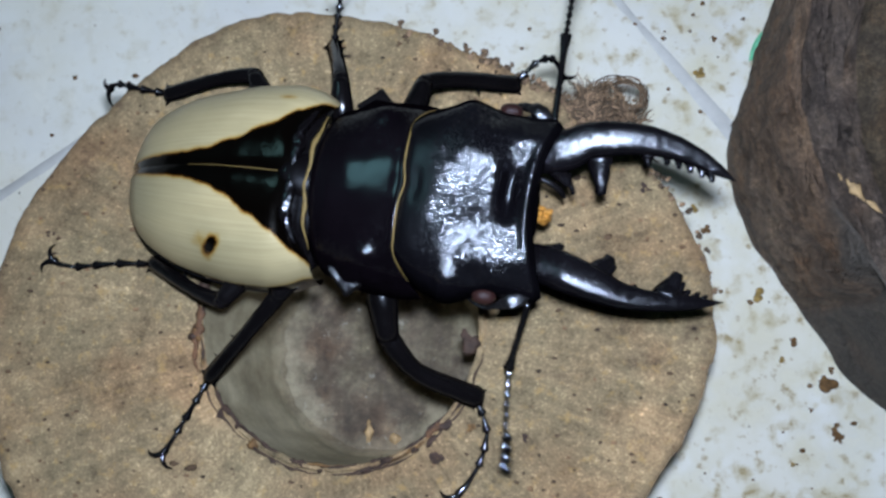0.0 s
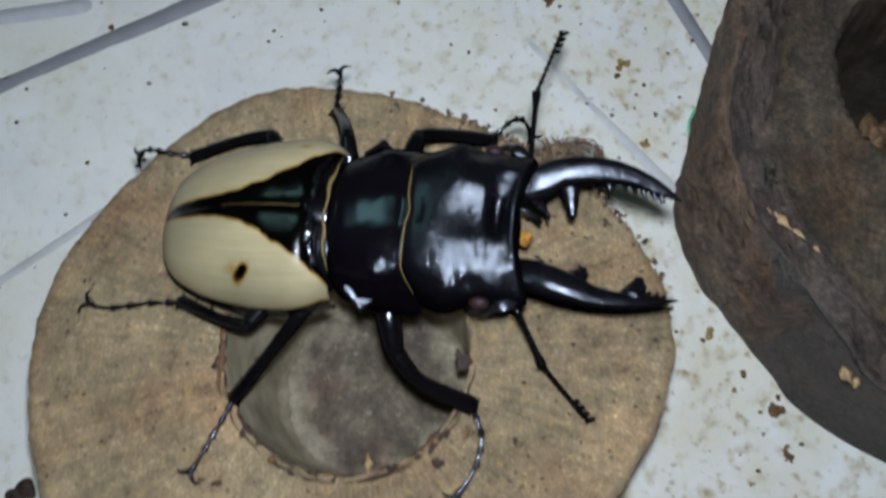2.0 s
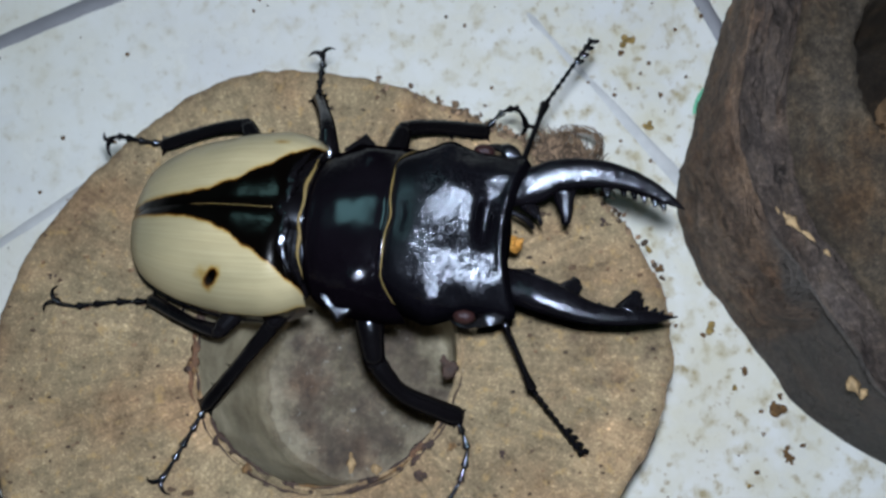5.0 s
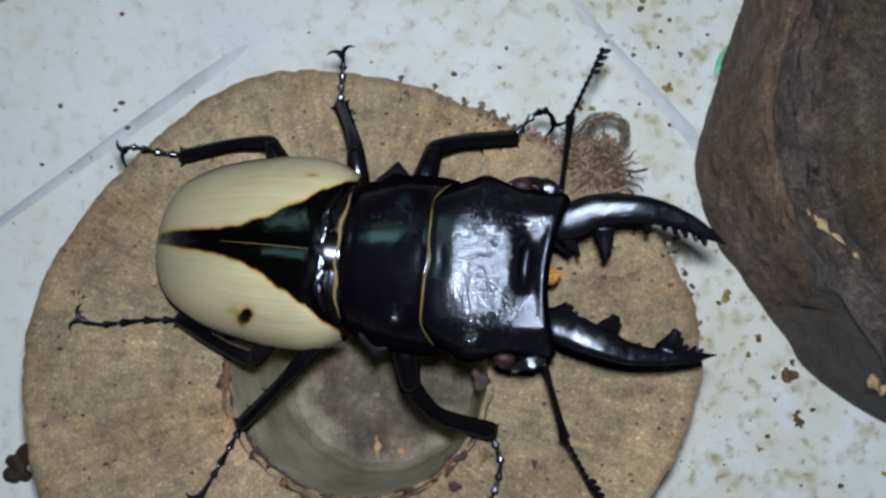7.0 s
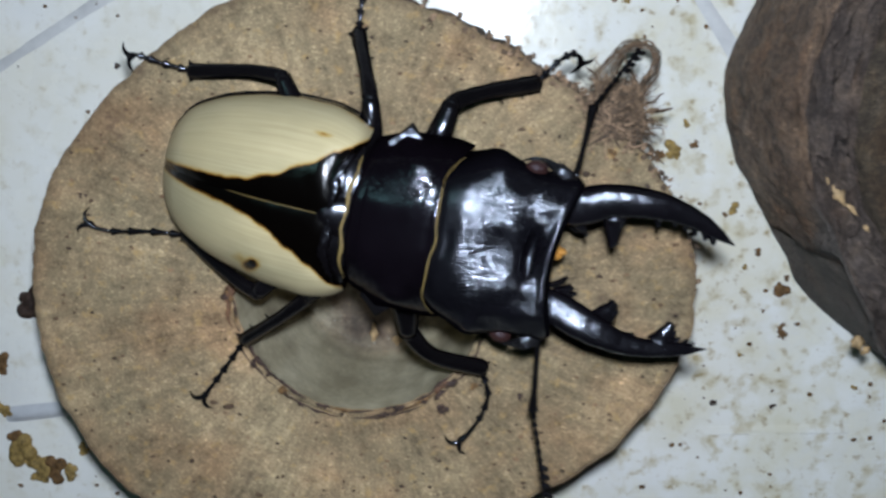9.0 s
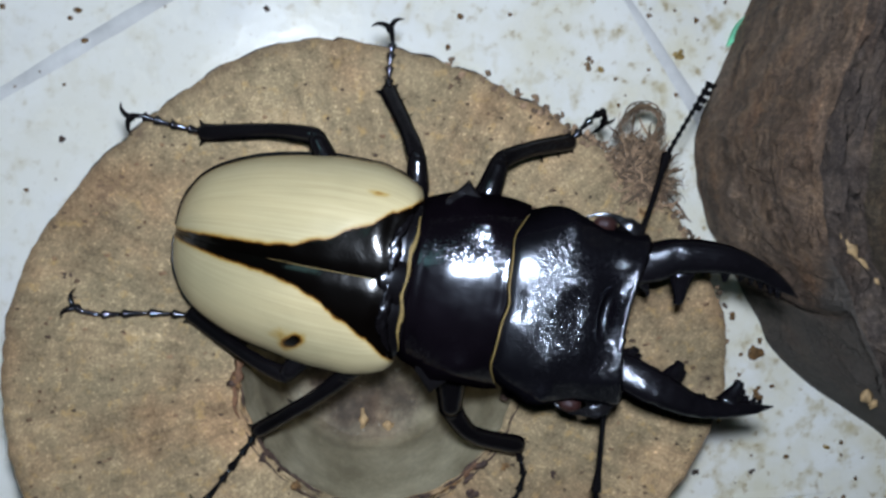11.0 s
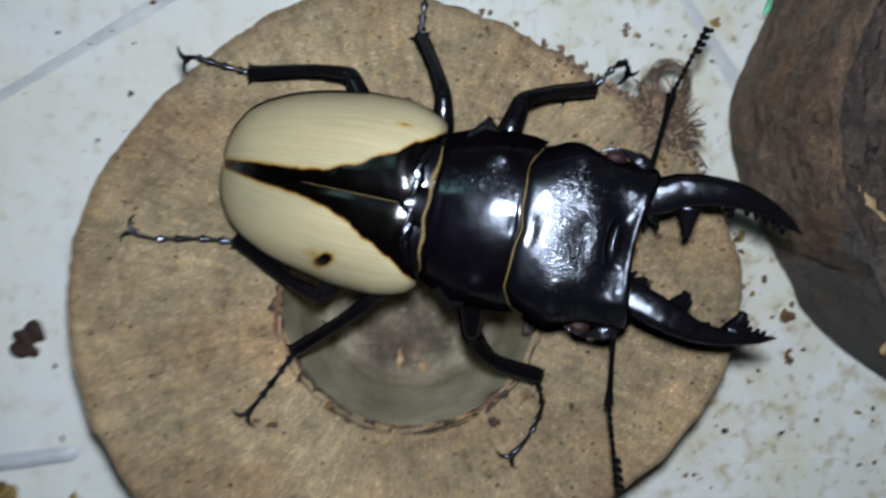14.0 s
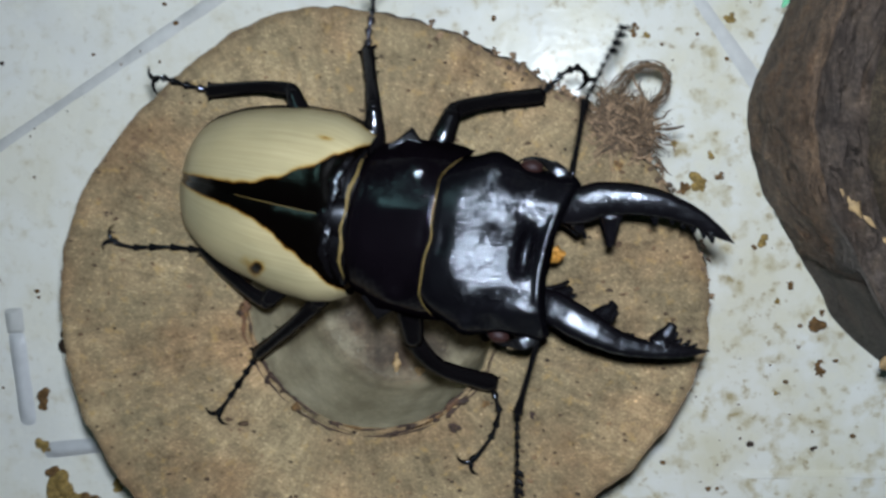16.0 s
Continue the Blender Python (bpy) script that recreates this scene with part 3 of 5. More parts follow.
def wood_slice():
    top, hole_r, deep = 49.6, 21.5, 17.0
    thing = empty("wood_slice", pose(SLICE[0] * MM, SLICE[1] * MM, 0))
    tagged(thing, "round sawn slice of pale brown wood with a drilled feeding hollow", "wood slice")
    n = 320

    def face_row(f):
        def rule(a, d):
            inner = hole_r + 0.3 * noise.noise(d * 8 + Vector((0, 0, 3)))
            r = inner + (slice_radius(a) - 0.5 - inner) * f
            p = Vector((r * d.x, r * d.y, 1))
            z = top + 0.3 * noise.noise(p * 0.1) + 0.14 * noise.noise(p * 0.8) + 0.07 * noise.noise(p * 2.5)
            return r, z - 0.6 * max(0, f - 0.975) / 0.025 - 0.5 * max(0, 0.03 - f) / 0.03
        return rule

    shares = [0] + [(k + 0.3) / 40 for k in range(40)] + [1]
    face = shape("cut_face", *ring_mesh([face_row(f) for f in shares], n), WOOD, thing, "pale brown sawn end grain")
    face.data.attributes.new("bast", "FLOAT", "POINT").data.foreach_set("value", [max(0.0, min(1.0, (f - 0.88) / 0.12)) for f in shares for i in range(n)])

    def bark_row(f):
        def rule(a, d):
            r = slice_radius(a) - 0.6 * (f == 0) + (1.1 * noise.noise(d * 14 + Vector((0, 0, f * 3))) + 0.5 * noise.noise(d * 40 + Vector((0, 0, f * 9))) - 2.0 * f) * min(1, f * 6)
            return r, (top - 0.7) * (1 - f) + 0.4 * noise.noise(d * 25) * (0 < f < 1)
        return rule

    v, f = ring_mesh([bark_row(k / 18) for k in range(19)], n)
    shape("bark", v, [q[::-1] for q in f], RIM_BARK, thing, "thin dark bark round the edge")

    # a cracked lip runs round the mouth of the hollow
    def lip(dr, dz):
        def rule(a, d):
            return hole_r + dr + 0.3 * noise.noise(d * 8 + Vector((0, 0, 3))) + 0.22 * noise.noise(d * 17 + Vector((1, 0, 3))) * (dr > -0.9), top + dz + 0.25 * noise.noise(d * 11)
        return rule

    v, f = ring_mesh([lip(0.1, -0.5), lip(-0.02, -2.2), lip(-0.3, -2.2), lip(-0.42, -0.25), lip(-0.75, -0.1), lip(-1.05, -0.3), lip(-1.15, -0.9)], 240)
    shape("lip", v, [q[::-1] for q in f], WOOD, thing, "cracked wooden lip round the hollow")

    def wall_row(r0, z):
        def rule(a, d):
            return r0 + 0.3 * noise.noise(d * 8 + Vector((0, 0, 3))) + 0.25 * noise.noise(d * 5 + Vector((0, 0, z * 0.1))), z
        return rule

    rows = [wall_row(hole_r - 1.15, top - 0.8)] + [wall_row(hole_r - 1.15 - 1.6 * k / 9, top - 1.2 - (top - 1.2 - deep - 5.0) * k / 9) for k in range(10)]
    rows += [wall_row(hole_r - 2.75 - 4.0 * (1 - math.cos(q)), deep + 5.0 - 5.0 * math.sin(q)) for q in [0.13 * k for k in range(1, 12)] + [1.57]]
    v, f = ring_mesh(rows, 160)
    v = [(x + 1.5 * min(1.0, (top - z) / (top - deep)), y - 3.2 * min(1.0, (top - z) / (top - deep)), z) for x, y, z in v]
    side = shape("hollow_wall", v, [q[::-1] for q in f], HOLLOW, thing, "smooth grey-brown side of the hollow")
    side.data.attributes.new("edge", "FLOAT", "POINT").data.foreach_set("value", [max(0.35, min(1.0, 0.35 + (z - deep - 1.0) / 9.0)) * (1 - 0.25 * max(0.0, min(1.0, -x / 16))) for x, y, z in v])
    verts, soft, rings, m = [], [], 26, 100
    for k in range(rings):
        r = 17.6 * k / (rings - 1)
        for j in range(m):
            a = 2 * math.pi * j / m
            x, y = r * math.cos(a), r * math.sin(a)
            verts.append((x + 1.5, y - 3.2, deep + 0.3 + 0.06 * max(0.0, r - 12.0) ** 1.6 + 0.4 * noise.noise(Vector((x, y, 7)) * 0.2) + 0.3 * noise.noise(Vector((x, y, 7)) * 0.8)))
            soft.append(max(0.0, min(0.35, (r - 10.5) / 18.0)))
    bottom = shape("hollow_floor", verts, grid_faces(rings, m, True), HOLLOW_FLOOR, thing, "dark mottled bottom of the hollow")
    bottom.data.attributes.new("edge", "FLOAT", "POINT").data.foreach_set("value", soft)
    shape("pale_chip", *tube([(-0.6, -19.6, 17.6), (-0.2, -17.2, 18.3), (-0.4, -15.2, 17.5)], [0.2, 0.7, 0.25], 9, 5, 0.5, 0.9), SPLINTER, thing, "pale chip on the bottom of the hollow")
    shape("pale_chip", *tube([(3.4, -18.9, 17.6), (4.3, -18.4, 18.2), (5.6, -18.6, 17.6)], [0.2, 0.8, 0.2], 9, 5, 0.5, 0.9), SPLINTER, thing, "pale chip on the bottom of the hollow")
    rng = random.Random(3)
    for a0, a1, count in ((2.75, 3.5, 7), (3.7, 4.3, 6), (4.4, 4.75, 4), (4.9, 5.75, 9)):
        for k in range(count):
            a = rng.uniform(a0, a1)
            r, l = hole_r + rng.choice((0.25, -0.2, -0.5, -0.9, -1.1)), rng.choice((0.7, 1.1, 1.6, 2.4, 5.5, 8.0))
            turn, thick = rng.uniform(-0.5, 0.5) if l < 3 else rng.uniform(-0.1, 0.1), rng.uniform(0.28, 0.62) if l < 3 else rng.uniform(0.12, 0.24)
            p = []
            for q in (-0.5, -0.2, 0.15, 0.5):
                far = r + q * l * turn + rng.uniform(-0.22, 0.22)
                p.append((far * math.cos(a + q * l / r), far * math.sin(a + q * l / r), top - 0.1 + rng.uniform(-0.2, 0.12)))
            shape("rim_flake", *tube(p, [0.08, thick, thick * rng.uniform(0.5, 1.2), 0.08], 7, 5, 0.6, 1.3), FRASS_DARK if rng.random() < 0.75 else FRASS, thing, "dark brown flake stuck in the rim")
    def arc(name, a0, a1, r, thick, material, label, wander=0.25):
        n = max(4, int((a1 - a0) * 14))
        pts = []
        for k in range(n + 1):
            a = a0 + (a1 - a0) * k / n
            q = r + wander * noise.noise(Vector((a * 6, r * 5, 1))) + 0.3 * noise.noise(Vector((math.cos(a), math.sin(a), 0)) * 8 + Vector((0, 0, 3)))
            pts.append((q * math.cos(a), q * math.sin(a), top - 0.12 + 0.25 * noise.noise(Vector((a * 4, r, 2)))))
        shape(name, *tube(pts, [0.04, thick, thick * 0.5, thick * 1.1, thick * 0.6, 0.04], 7, 4, 0.55, 0.9), material, thing, label)

    for a0, a1, r, thick in ((3.55, 4.05, 21.55, 0.16), (4.1, 4.62, 21.6, 0.2), (4.68, 5.3, 21.6, 0.16), (5.35, 5.8, 21.7, 0.18), (3.62, 3.95, 20.35, 0.42), (4.0, 4.3, 20.3, 0.34),
                             (4.38, 4.52, 20.4, 0.36), (4.95, 5.1, 20.4, 0.3), (5.2, 5.62, 20.4, 0.3), (5.75, 6.1, 21.4, 0.2)):
        arc("rim_crack", a0, a1, r, thick, FRASS_DARK, "dark crack along the rim of the hollow")
    for a0, a1, r, thick in ((2.8, 3.05, 21.0, 0.6), (3.02, 3.3, 20.8, 0.7), (3.15, 3.48, 21.6, 0.45), (5.38, 5.55, 20.9, 0.5)):
        arc("rim_crust", a0, a1, r, thick, CRUST, "reddish-brown crust on the rim of the hollow", 0.6)
    return thing


slice_thing = wood_slice()


# ---- the bark log beside it ----
LOG_EDGE = [(-130, 175), (-90, 150), (-60, 123), (-38, 102), (-31, 91), (-25, 81.5), (-17, 72.6), (-11, 69.2), (-4, 64.6), (3, 60.0), (8, 57.0),
            (15, 54.2), (26, 52.6), (40, 55.3), (57, 59.6), (80, 71.4), (110, 92), (150, 130)]
LOG_HOLLOW = (91.5, 34.3, 19.2)


def log_point(d, y, wall):
    """A point of the log d inwards from its upper edge, or at the share wall of its side."""
    x0 = smoothed(LOG_EDGE, y) + 0.7 * noise.noise(Vector((y * 0.2, 1, 0)))
    level = 45.5 + 0.12 * max(0, min(40, y)) + max(-5.0, 0.2 * min(0, y))
    if wall < 1:
        # the bark ends in a thick lip; below it the bare wood lies deeper
        end = -4.4 + 1.1 * noise.noise(Vector((wall * 4, 2, 0))) + 5.0 * max(0.0, wall - 0.72) ** 1.2 * 3
        lobe = 1 / (1 + math.exp(max(-60, min(60, -(y - end) / 0.35))))
        step = 0.7 * lobe - 2.3 * (1 - lobe) * max(0.0, min(1.0, (y + 34) / 20))
        lip = 0.7 * math.exp(-((y - end - 1.2) / 1.2) ** 2)
        side = Vector((y * 0.16, wall * 3, 4))
        out = 1.3 * math.sin(math.pi * wall) * (0.4 + noise.noise(side)) + 0.7 * noise.noise(side * 3.1) + 0.4 * noise.noise(side * 8) + 0.2 * noise.noise(side * 20)
        rift = noise.noise(Vector((y * 0.11, wall * 7, 9)))
        out -= 0.6 * lobe * math.exp(-(rift / 0.05) ** 2) * (noise.noise(Vector((y * 0.2, wall * 3, 1))) > -0.1)
        out -= 3.2 * math.exp(-((y - end + 0.6) / 0.6) ** 2)
        # towards its far end the log is undercut
        under = max(0.0, min(1.0, (y - 25) / 45))
        return (x0 + 5.8 * under * (1 - wall) - (out * (0.4 + 0.6 * lobe) + step + lip) * min(1, wall * 5), y, -0.4 + (level - 1.6) * wall)
    x = x0 + d
    p = Vector((x, y, 0))
    streak = Vector((d * 0.33, y * 0.055, 0))
    edge = min(1.0, d / 1.8)
    z = level - 1.8 * (1 - math.sqrt(max(0.0, 1 - (1 - edge) ** 2)))
    ring = 7.6 + 1.0 * noise.noise(Vector((y * 0.06, 3, 0)))
    inner = 1 / (1 + math.exp(max(-60, min(60, -(d - ring) / 0.35))))
    rough = 1.0 * noise.noise(streak * 1.5) + 0.9 * noise.noise(streak * 3.4 + Vector((5, 0, 0))) + 0.6 * noise.noise(p * 0.5) + 0.4 * noise.noise(p * 1.3)
    face = 0.9 * noise.noise(p * 0.07) + 0.35 * noise.noise(p * 0.4) + 0.2 * noise.noise(p * 1.4) + 0.6
    z += edge * (rough * (1 - inner) + face * inner)
    z -= 4.2 * math.exp(-((d - ring) / 0.5) ** 2) * (0.55 + 0.45 * noise.noise(Vector((y * 0.15, 8, 0))))
    # the bark has come away from the wood along its upper edge
    gap = 1.3 + 0.8 * noise.noise(Vector((y * 0.12, 5, 0))) + 0.3 * noise.noise(Vector((y * 0.6, 5, 0)))
    z -= 3.4 * math.exp(-((d - gap) / 0.4) ** 2) * max(0.0, min(1.0, 0.5 + 2.2 * noise.noise(Vector((y * 0.1, 6, 0)))))
    crack = noise.noise(streak * 1.25 + Vector((9, 3, 0)))
    z -= 2.0 * (1 - inner) * edge * math.exp(-(crack / 0.05) ** 2)
    hx, hy, hr = LOG_HOLLOW
    q = math.hypot(x - hx, y - hy) + 0.5 * noise.noise(p * 0.3)
    if q < hr + 1.5:
        t = min(1.0, max(0.0, (hr - q) / 1.6))
        z -= 40 * t * t * (3 - 2 * t)
    return (x, y, z)


def bark_log():
    thing = empty("bark_log", pose(0, 0, 0))
    tagged(thing, "dark weathered cut log with cracked bark and its own hollow", "log")
    ys = [-112 + 250 * i / 420 for i in range(421)]
    walls = [0, 0.06, 0.13, 0.2, 0.27, 0.34, 0.41, 0.48, 0.55, 0.62, 0.69, 0.76, 0.83, 0.89, 0.95]
    ds = [0.02, 0.25, 0.55, 0.9] + [1.3 + 0.42 * k for k in range(36)] + [16.4 + 0.9 * k for k in range(44)] + [56 + 3 * k for k in range(16)]
    for name, rows, material, label in (("bark", [(0, w) for w in walls] + [(d, 1) for d in ds if d < 0.6], LOG_BARK, "dark brown cracked bark that ends in a thick lip"),
                                        ("bark_rim", [(d, 1) for d in ds if 0.5 < d < 8.4], LOG_RIM, "grey weathered rim between bark and face"),
                                        ("cut_face", [(d, 1) for d in ds if d > 7.9], LOG_FACE, "dark brown weathered face")):
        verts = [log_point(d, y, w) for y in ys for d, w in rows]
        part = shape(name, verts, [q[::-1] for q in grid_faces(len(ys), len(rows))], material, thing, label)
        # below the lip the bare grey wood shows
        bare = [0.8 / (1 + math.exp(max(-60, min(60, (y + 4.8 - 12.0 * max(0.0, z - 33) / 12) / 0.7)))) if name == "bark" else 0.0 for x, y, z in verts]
        # every point within the hollow's mouth takes the painted shade
        shaded = [0.9 if math.hypot(x - LOG_HOLLOW[0], y - LOG_HOLLOW[1]) < LOG_HOLLOW[2] - 0.6 else 0.0 for x, y, z in verts]
        part.data.attributes.new("hollow_shade", "FLOAT", "POINT").data.foreach_set("value", shaded)
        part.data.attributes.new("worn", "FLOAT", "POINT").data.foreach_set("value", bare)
    for (x, y, l, turn, w) in ((58.6, 10.9, 3.6, -0.6, 0.6), (60.6, 8.9, 4.2, -0.95, 0.9), (63.2, 6.6, 3.4, -0.6, 0.5), (66.0, 3.6, 1.6, -0.8, 0.5), (70.0, -17.4, 2.4, 0.4, 1.5), (71.6, -18.6, 2.0, 0.9, 1.0)):
        z = log_point(x - smoothed(LOG_EDGE, y), y, 1)[2] - 0.1
        c, s = math.cos(turn), math.sin(turn)
        v, f = tube([(x - c * l / 2, y - s * l / 2, z), (x - 0.2, y + 0.25, z + 0.3), (x + c * l / 2, y + s * l / 2, z)], [0.15, w, 0.12], 9, 5, 0.45, 0.9)
        shape("splinter", v, f, SPLINTER, thing, "pale splintered patch in the bark")
    # a torn brown chunk lies on the bottom of the log's hollow
    v, f = joined(ball((91.5, 33.0, 11.0), (5.2, 3.4, 5.0), 14, 22, 0.9, 3.3), ball((95.0, 36.5, 10.0), (4.0, 4.6, 3.6), 12, 18, 0.9, 5.1))
    shape("wood_chunk", v, f, plain("torn_brown_wood", (0.2, 0.12, 0.06), 0.75, 700, 0.6, 0.9), thing, "torn brown chunk of wood in the hollow")
    return thing


bark_log()


# ---- the stag beetle ----
beetle = empty("stag_beetle", pose(-13.3 * MM, 6.0 * MM, 50 * MM, 0, 0, -8.5))
tagged(beetle, "large black stag beetle with cream wing cases on wood", "beetle")

LEAN = math.radians(2)


def leaning(verts):
    """The body leans a little to its left side."""
    c, s = math.cos(LEAN), math.sin(LEAN)
    return [(x, y * c + (z - 17) * s, 17 + (z - 17) * c - y * s) for x, y, z in verts]


def trunk(name, verts, faces, material, label=""):
    return shape(name, leaning(verts), faces, material, beetle, label)


WIDTH = [(-30.4, 0.0), (-30.2, 2.8), (-29.6, 5.2), (-27.6, 8.4), (-25, 10.3), (-20, 12.4), (-15, 13.5), (-10, 14.1), (-6, 14.1), (-2.5, 13.4), (0.6, 12.0)]
CROWN = [(-30.4, 4.2), (-30.1, 6.6), (-28.6, 10.0), (-26, 13.5), (-20, 18.2), (-14, 21.0), (-8, 22.5), (-3, 23.2), (0.6, 23.2)]
RIM = [(-31.0, 3.4), (-26, 4.4), (-18, 5.6), (-9, 7.8), (0.6, 11.0)]
CREAM = [(-31, 0.3), (-28, 0.7), (-24, 1.15), (-18.5, 1.6), (-14.5, 2.3), (-11.5, 3.6), (-8.6, 5.0), (-5, 7.0), (-2.5, 8.4), (0.6, 10.3)]


def wing_base(y):
    """Where the front edge of a wing case lies: set back in the middle, forward at the shoulder."""
    f = max(0.0, min(1.0, (abs(y) - 5.0) / 6.0))
    return -2.1 + 2.4 * f * f * (3 - 2 * f)


def elytron(side):
    nu, nv = 130, 60
    verts, mask, vein = [], [], []
    for i in range(nu):
        f = i / (nu - 1)
        lx = -30.4 + 31.0 * (f ** 1.7 if f < 0.9 else 1 - (1 - f) * (1 - 0.9 ** 1.7) / 0.1)
        w, c, e = smoothed(WIDTH, lx), smoothed(CROWN, lx), smoothed(RIM, lx)
        p = 2.35 + 0.9 * max(0.0, (lx + 16) / 16.6)
        for j in range(nv):
            a = j / (nv - 1) * (math.pi / 2 + 0.35)
            if a <= math.pi / 2:
                y = w * math.sin(a) ** (2 / p)
                z = e + (c - e) * max(0.0, math.cos(a)) ** (2 / p)
            else:
                y, z = w - 3.0 * (a - math.pi / 2), e - 2.5 * (a - math.pi / 2)
            z -= 0.25 * math.exp(-(y / 0.35) ** 2)
            # a shallow dent inside each shoulder, and low waves across the black base
            z -= 0.35 * math.exp(-((lx + 2.6) / 1.5) ** 2) * math.exp(-((y - 6.6) / 2.2) ** 2)
            z += 0.05 * noise.noise(Vector((lx * 0.5, side * y * 0.5, 3)))
            turn = max(0.0, (lx + 0.9) / 1.5)
            z -= 1.9 * turn * turn
            y = max(y, 0.04)
            near = max(0.0, min(1.0, (lx + 8) / 8.6))
            verts.append((lx + (wing_base(y) - 0.6) * near * near, side * y, z))
            off = y - smoothed(CREAM, lx) - (0.5 * noise.noise(Vector((lx * 0.42, side * 3, 0))) + 0.16 * noise.noise(Vector((lx * 1.7, side * 3, 7)))) * max(0.0, min(1.0, (lx + 22) / 8))
            m = 0.5 + off * 0.55
            m = min(m, 0.5 + (w - 0.5 - y) * 0.9 + (0.3 if a < math.pi / 2 - 0.25 else -1))
            if side < 0:
                tail = max(0.0, -(lx + 13.1))
                q = math.hypot((lx + 12.8) * 0.9, (y - 9.9 + 0.5 * (lx + 12.8)) * 1.0) + 0.35 * noise.noise(Vector((lx * 0.9, y * 0.9, 5)))
                q2 = math.hypot((lx + 14.3) * 0.8, y - 9.1 - 0.25 * tail) + 0.4 * noise.noise(Vector((lx * 0.9, y * 0.9, 8)))
                m = min(m, 0.14 + q * 0.42, 0.56 + q2 * 0.2)
            else:
                q = math.hypot((lx + 5.6) * 0.4, (y - 10.2) * 1.5)
                m = min(m, 0.57 + (q - 0.2) * 0.5)
            mask.append(max(0.0, min(1.0, m)))
            vein += [side * 90 + 42 * y / max(w, 0.5), lx * 0.05, 0.0]
    faces = grid_faces(nu, nv)
    if side > 0:
        faces = [q[::-1] for q in faces]
    ob = trunk("wing_case", verts, faces, SHELL, "cream wing case with a black triangle along the seam")
    ob.data.attributes.new("cream", "FLOAT", "POINT").data.foreach_set("value", mask)
    ob.data.attributes.new("vein", "FLOAT_VECTOR", "POINT").data.foreach_set("vector", vein)
    # a narrow black hem along the outer edge
    line = []
    for k in range(40):
        lx = -30.35 + 28.5 * (k / 39) ** 1.6
        w, c, e = smoothed(WIDTH, lx), smoothed(CROWN, lx), smoothed(RIM, lx)
        line.append((lx - 0.1 * (k < 6), side * max(0.1, w * 0.99 + 0.04), e + 0.2 * (c - e)))
    trunk("hem", *tube(line, [0.22, 0.26, 0.26, 0.24, 0.16], 8, 3), BLACK, "narrow black hem of the wing case")
    return ob


elytron(1)
elytron(-1)
# seam line and scutellum
v, f = tube([(-17.5, 0, 19.4), (-14, 0, 20.95), (-11, 0, 21.8), (-8, 0, 22.4), (-4.6, 0, 22.95)], [0.03, 0.045, 0.05, 0.05, 0.045], 6, 6)
trunk("seam", v, f, GOLD, "thin golden seam between the wing cases")
shield = [(-4.6, 0.0), (-4.2, 1.0), (-3.4, 1.9), (-2.4, 2.5), (-1.2, 2.7), (-0.4, 2.5)]
verts = []
for x, w in [(-4.6 + 4.2 * i / 18, smoothed(shield, -4.6 + 4.2 * i / 18)) for i in range(19)]:
    for j in range(13):
        u = -1 + j / 6
        verts.append((x, w * u, 22.8 + 0.5 * (1 - u * u) * min(1.0, (x + 4.6) * 1.2) - 0.1 * max(0.0, x + 2.4) - 0.25 * abs(u) ** 6))
trunk("scutellum", verts, [q[::-1] for q in grid_faces(19, 13)], BLACK, "glossy black shield between the wing cases")
rim_line = [(wing_base(y) - 0.55, y, 11.0 + 12.0 * (1 - abs(y / 12.6) ** 3.2) ** (1 / 3.2) - 0.05) for y in [-8.6 + 17.2 * i / 24 for i in range(25)]]
v, f = tube(rim_line, [0.12, 0.6, 0.75, 0.6, 0.5, 0.6, 0.75, 0.6, 0.12], 14, 6, 0.5, 1.0)
trunk("front_rim", v, f, BLACK, "crinkled shiny front rim of the wing cases")
# the skin between wing cases and neck shield
verts = [(-2.6 + 2.8 * i / 8, -9.6 + 19.2 * j / 30, 10.5 + 11.6 * (1 - abs((-9.6 + 19.2 * j / 30) / 11.6) ** 3) ** (1 / 3) + 0.04 * math.sin(i * 2.2)) for i in range(9) for j in range(31)]
trunk("waist", verts, [q[::-1] for q in grid_faces(9, 31)], LEG_BLACK, "black ribbed skin behind the neck shield")
v, f = ball((-12.5, 0, 8.2), (15.0, 11.0, 4.8), 16, 28)
trunk("abdomen", v, f, LEG_BLACK, "black underside of the abdomen")
v, f = ball((7.5, 0, 11.5), (12.5, 11.6, 6.5), 14, 24)
trunk("chest", v, f, LEG_BLACK, "black underside of the chest")


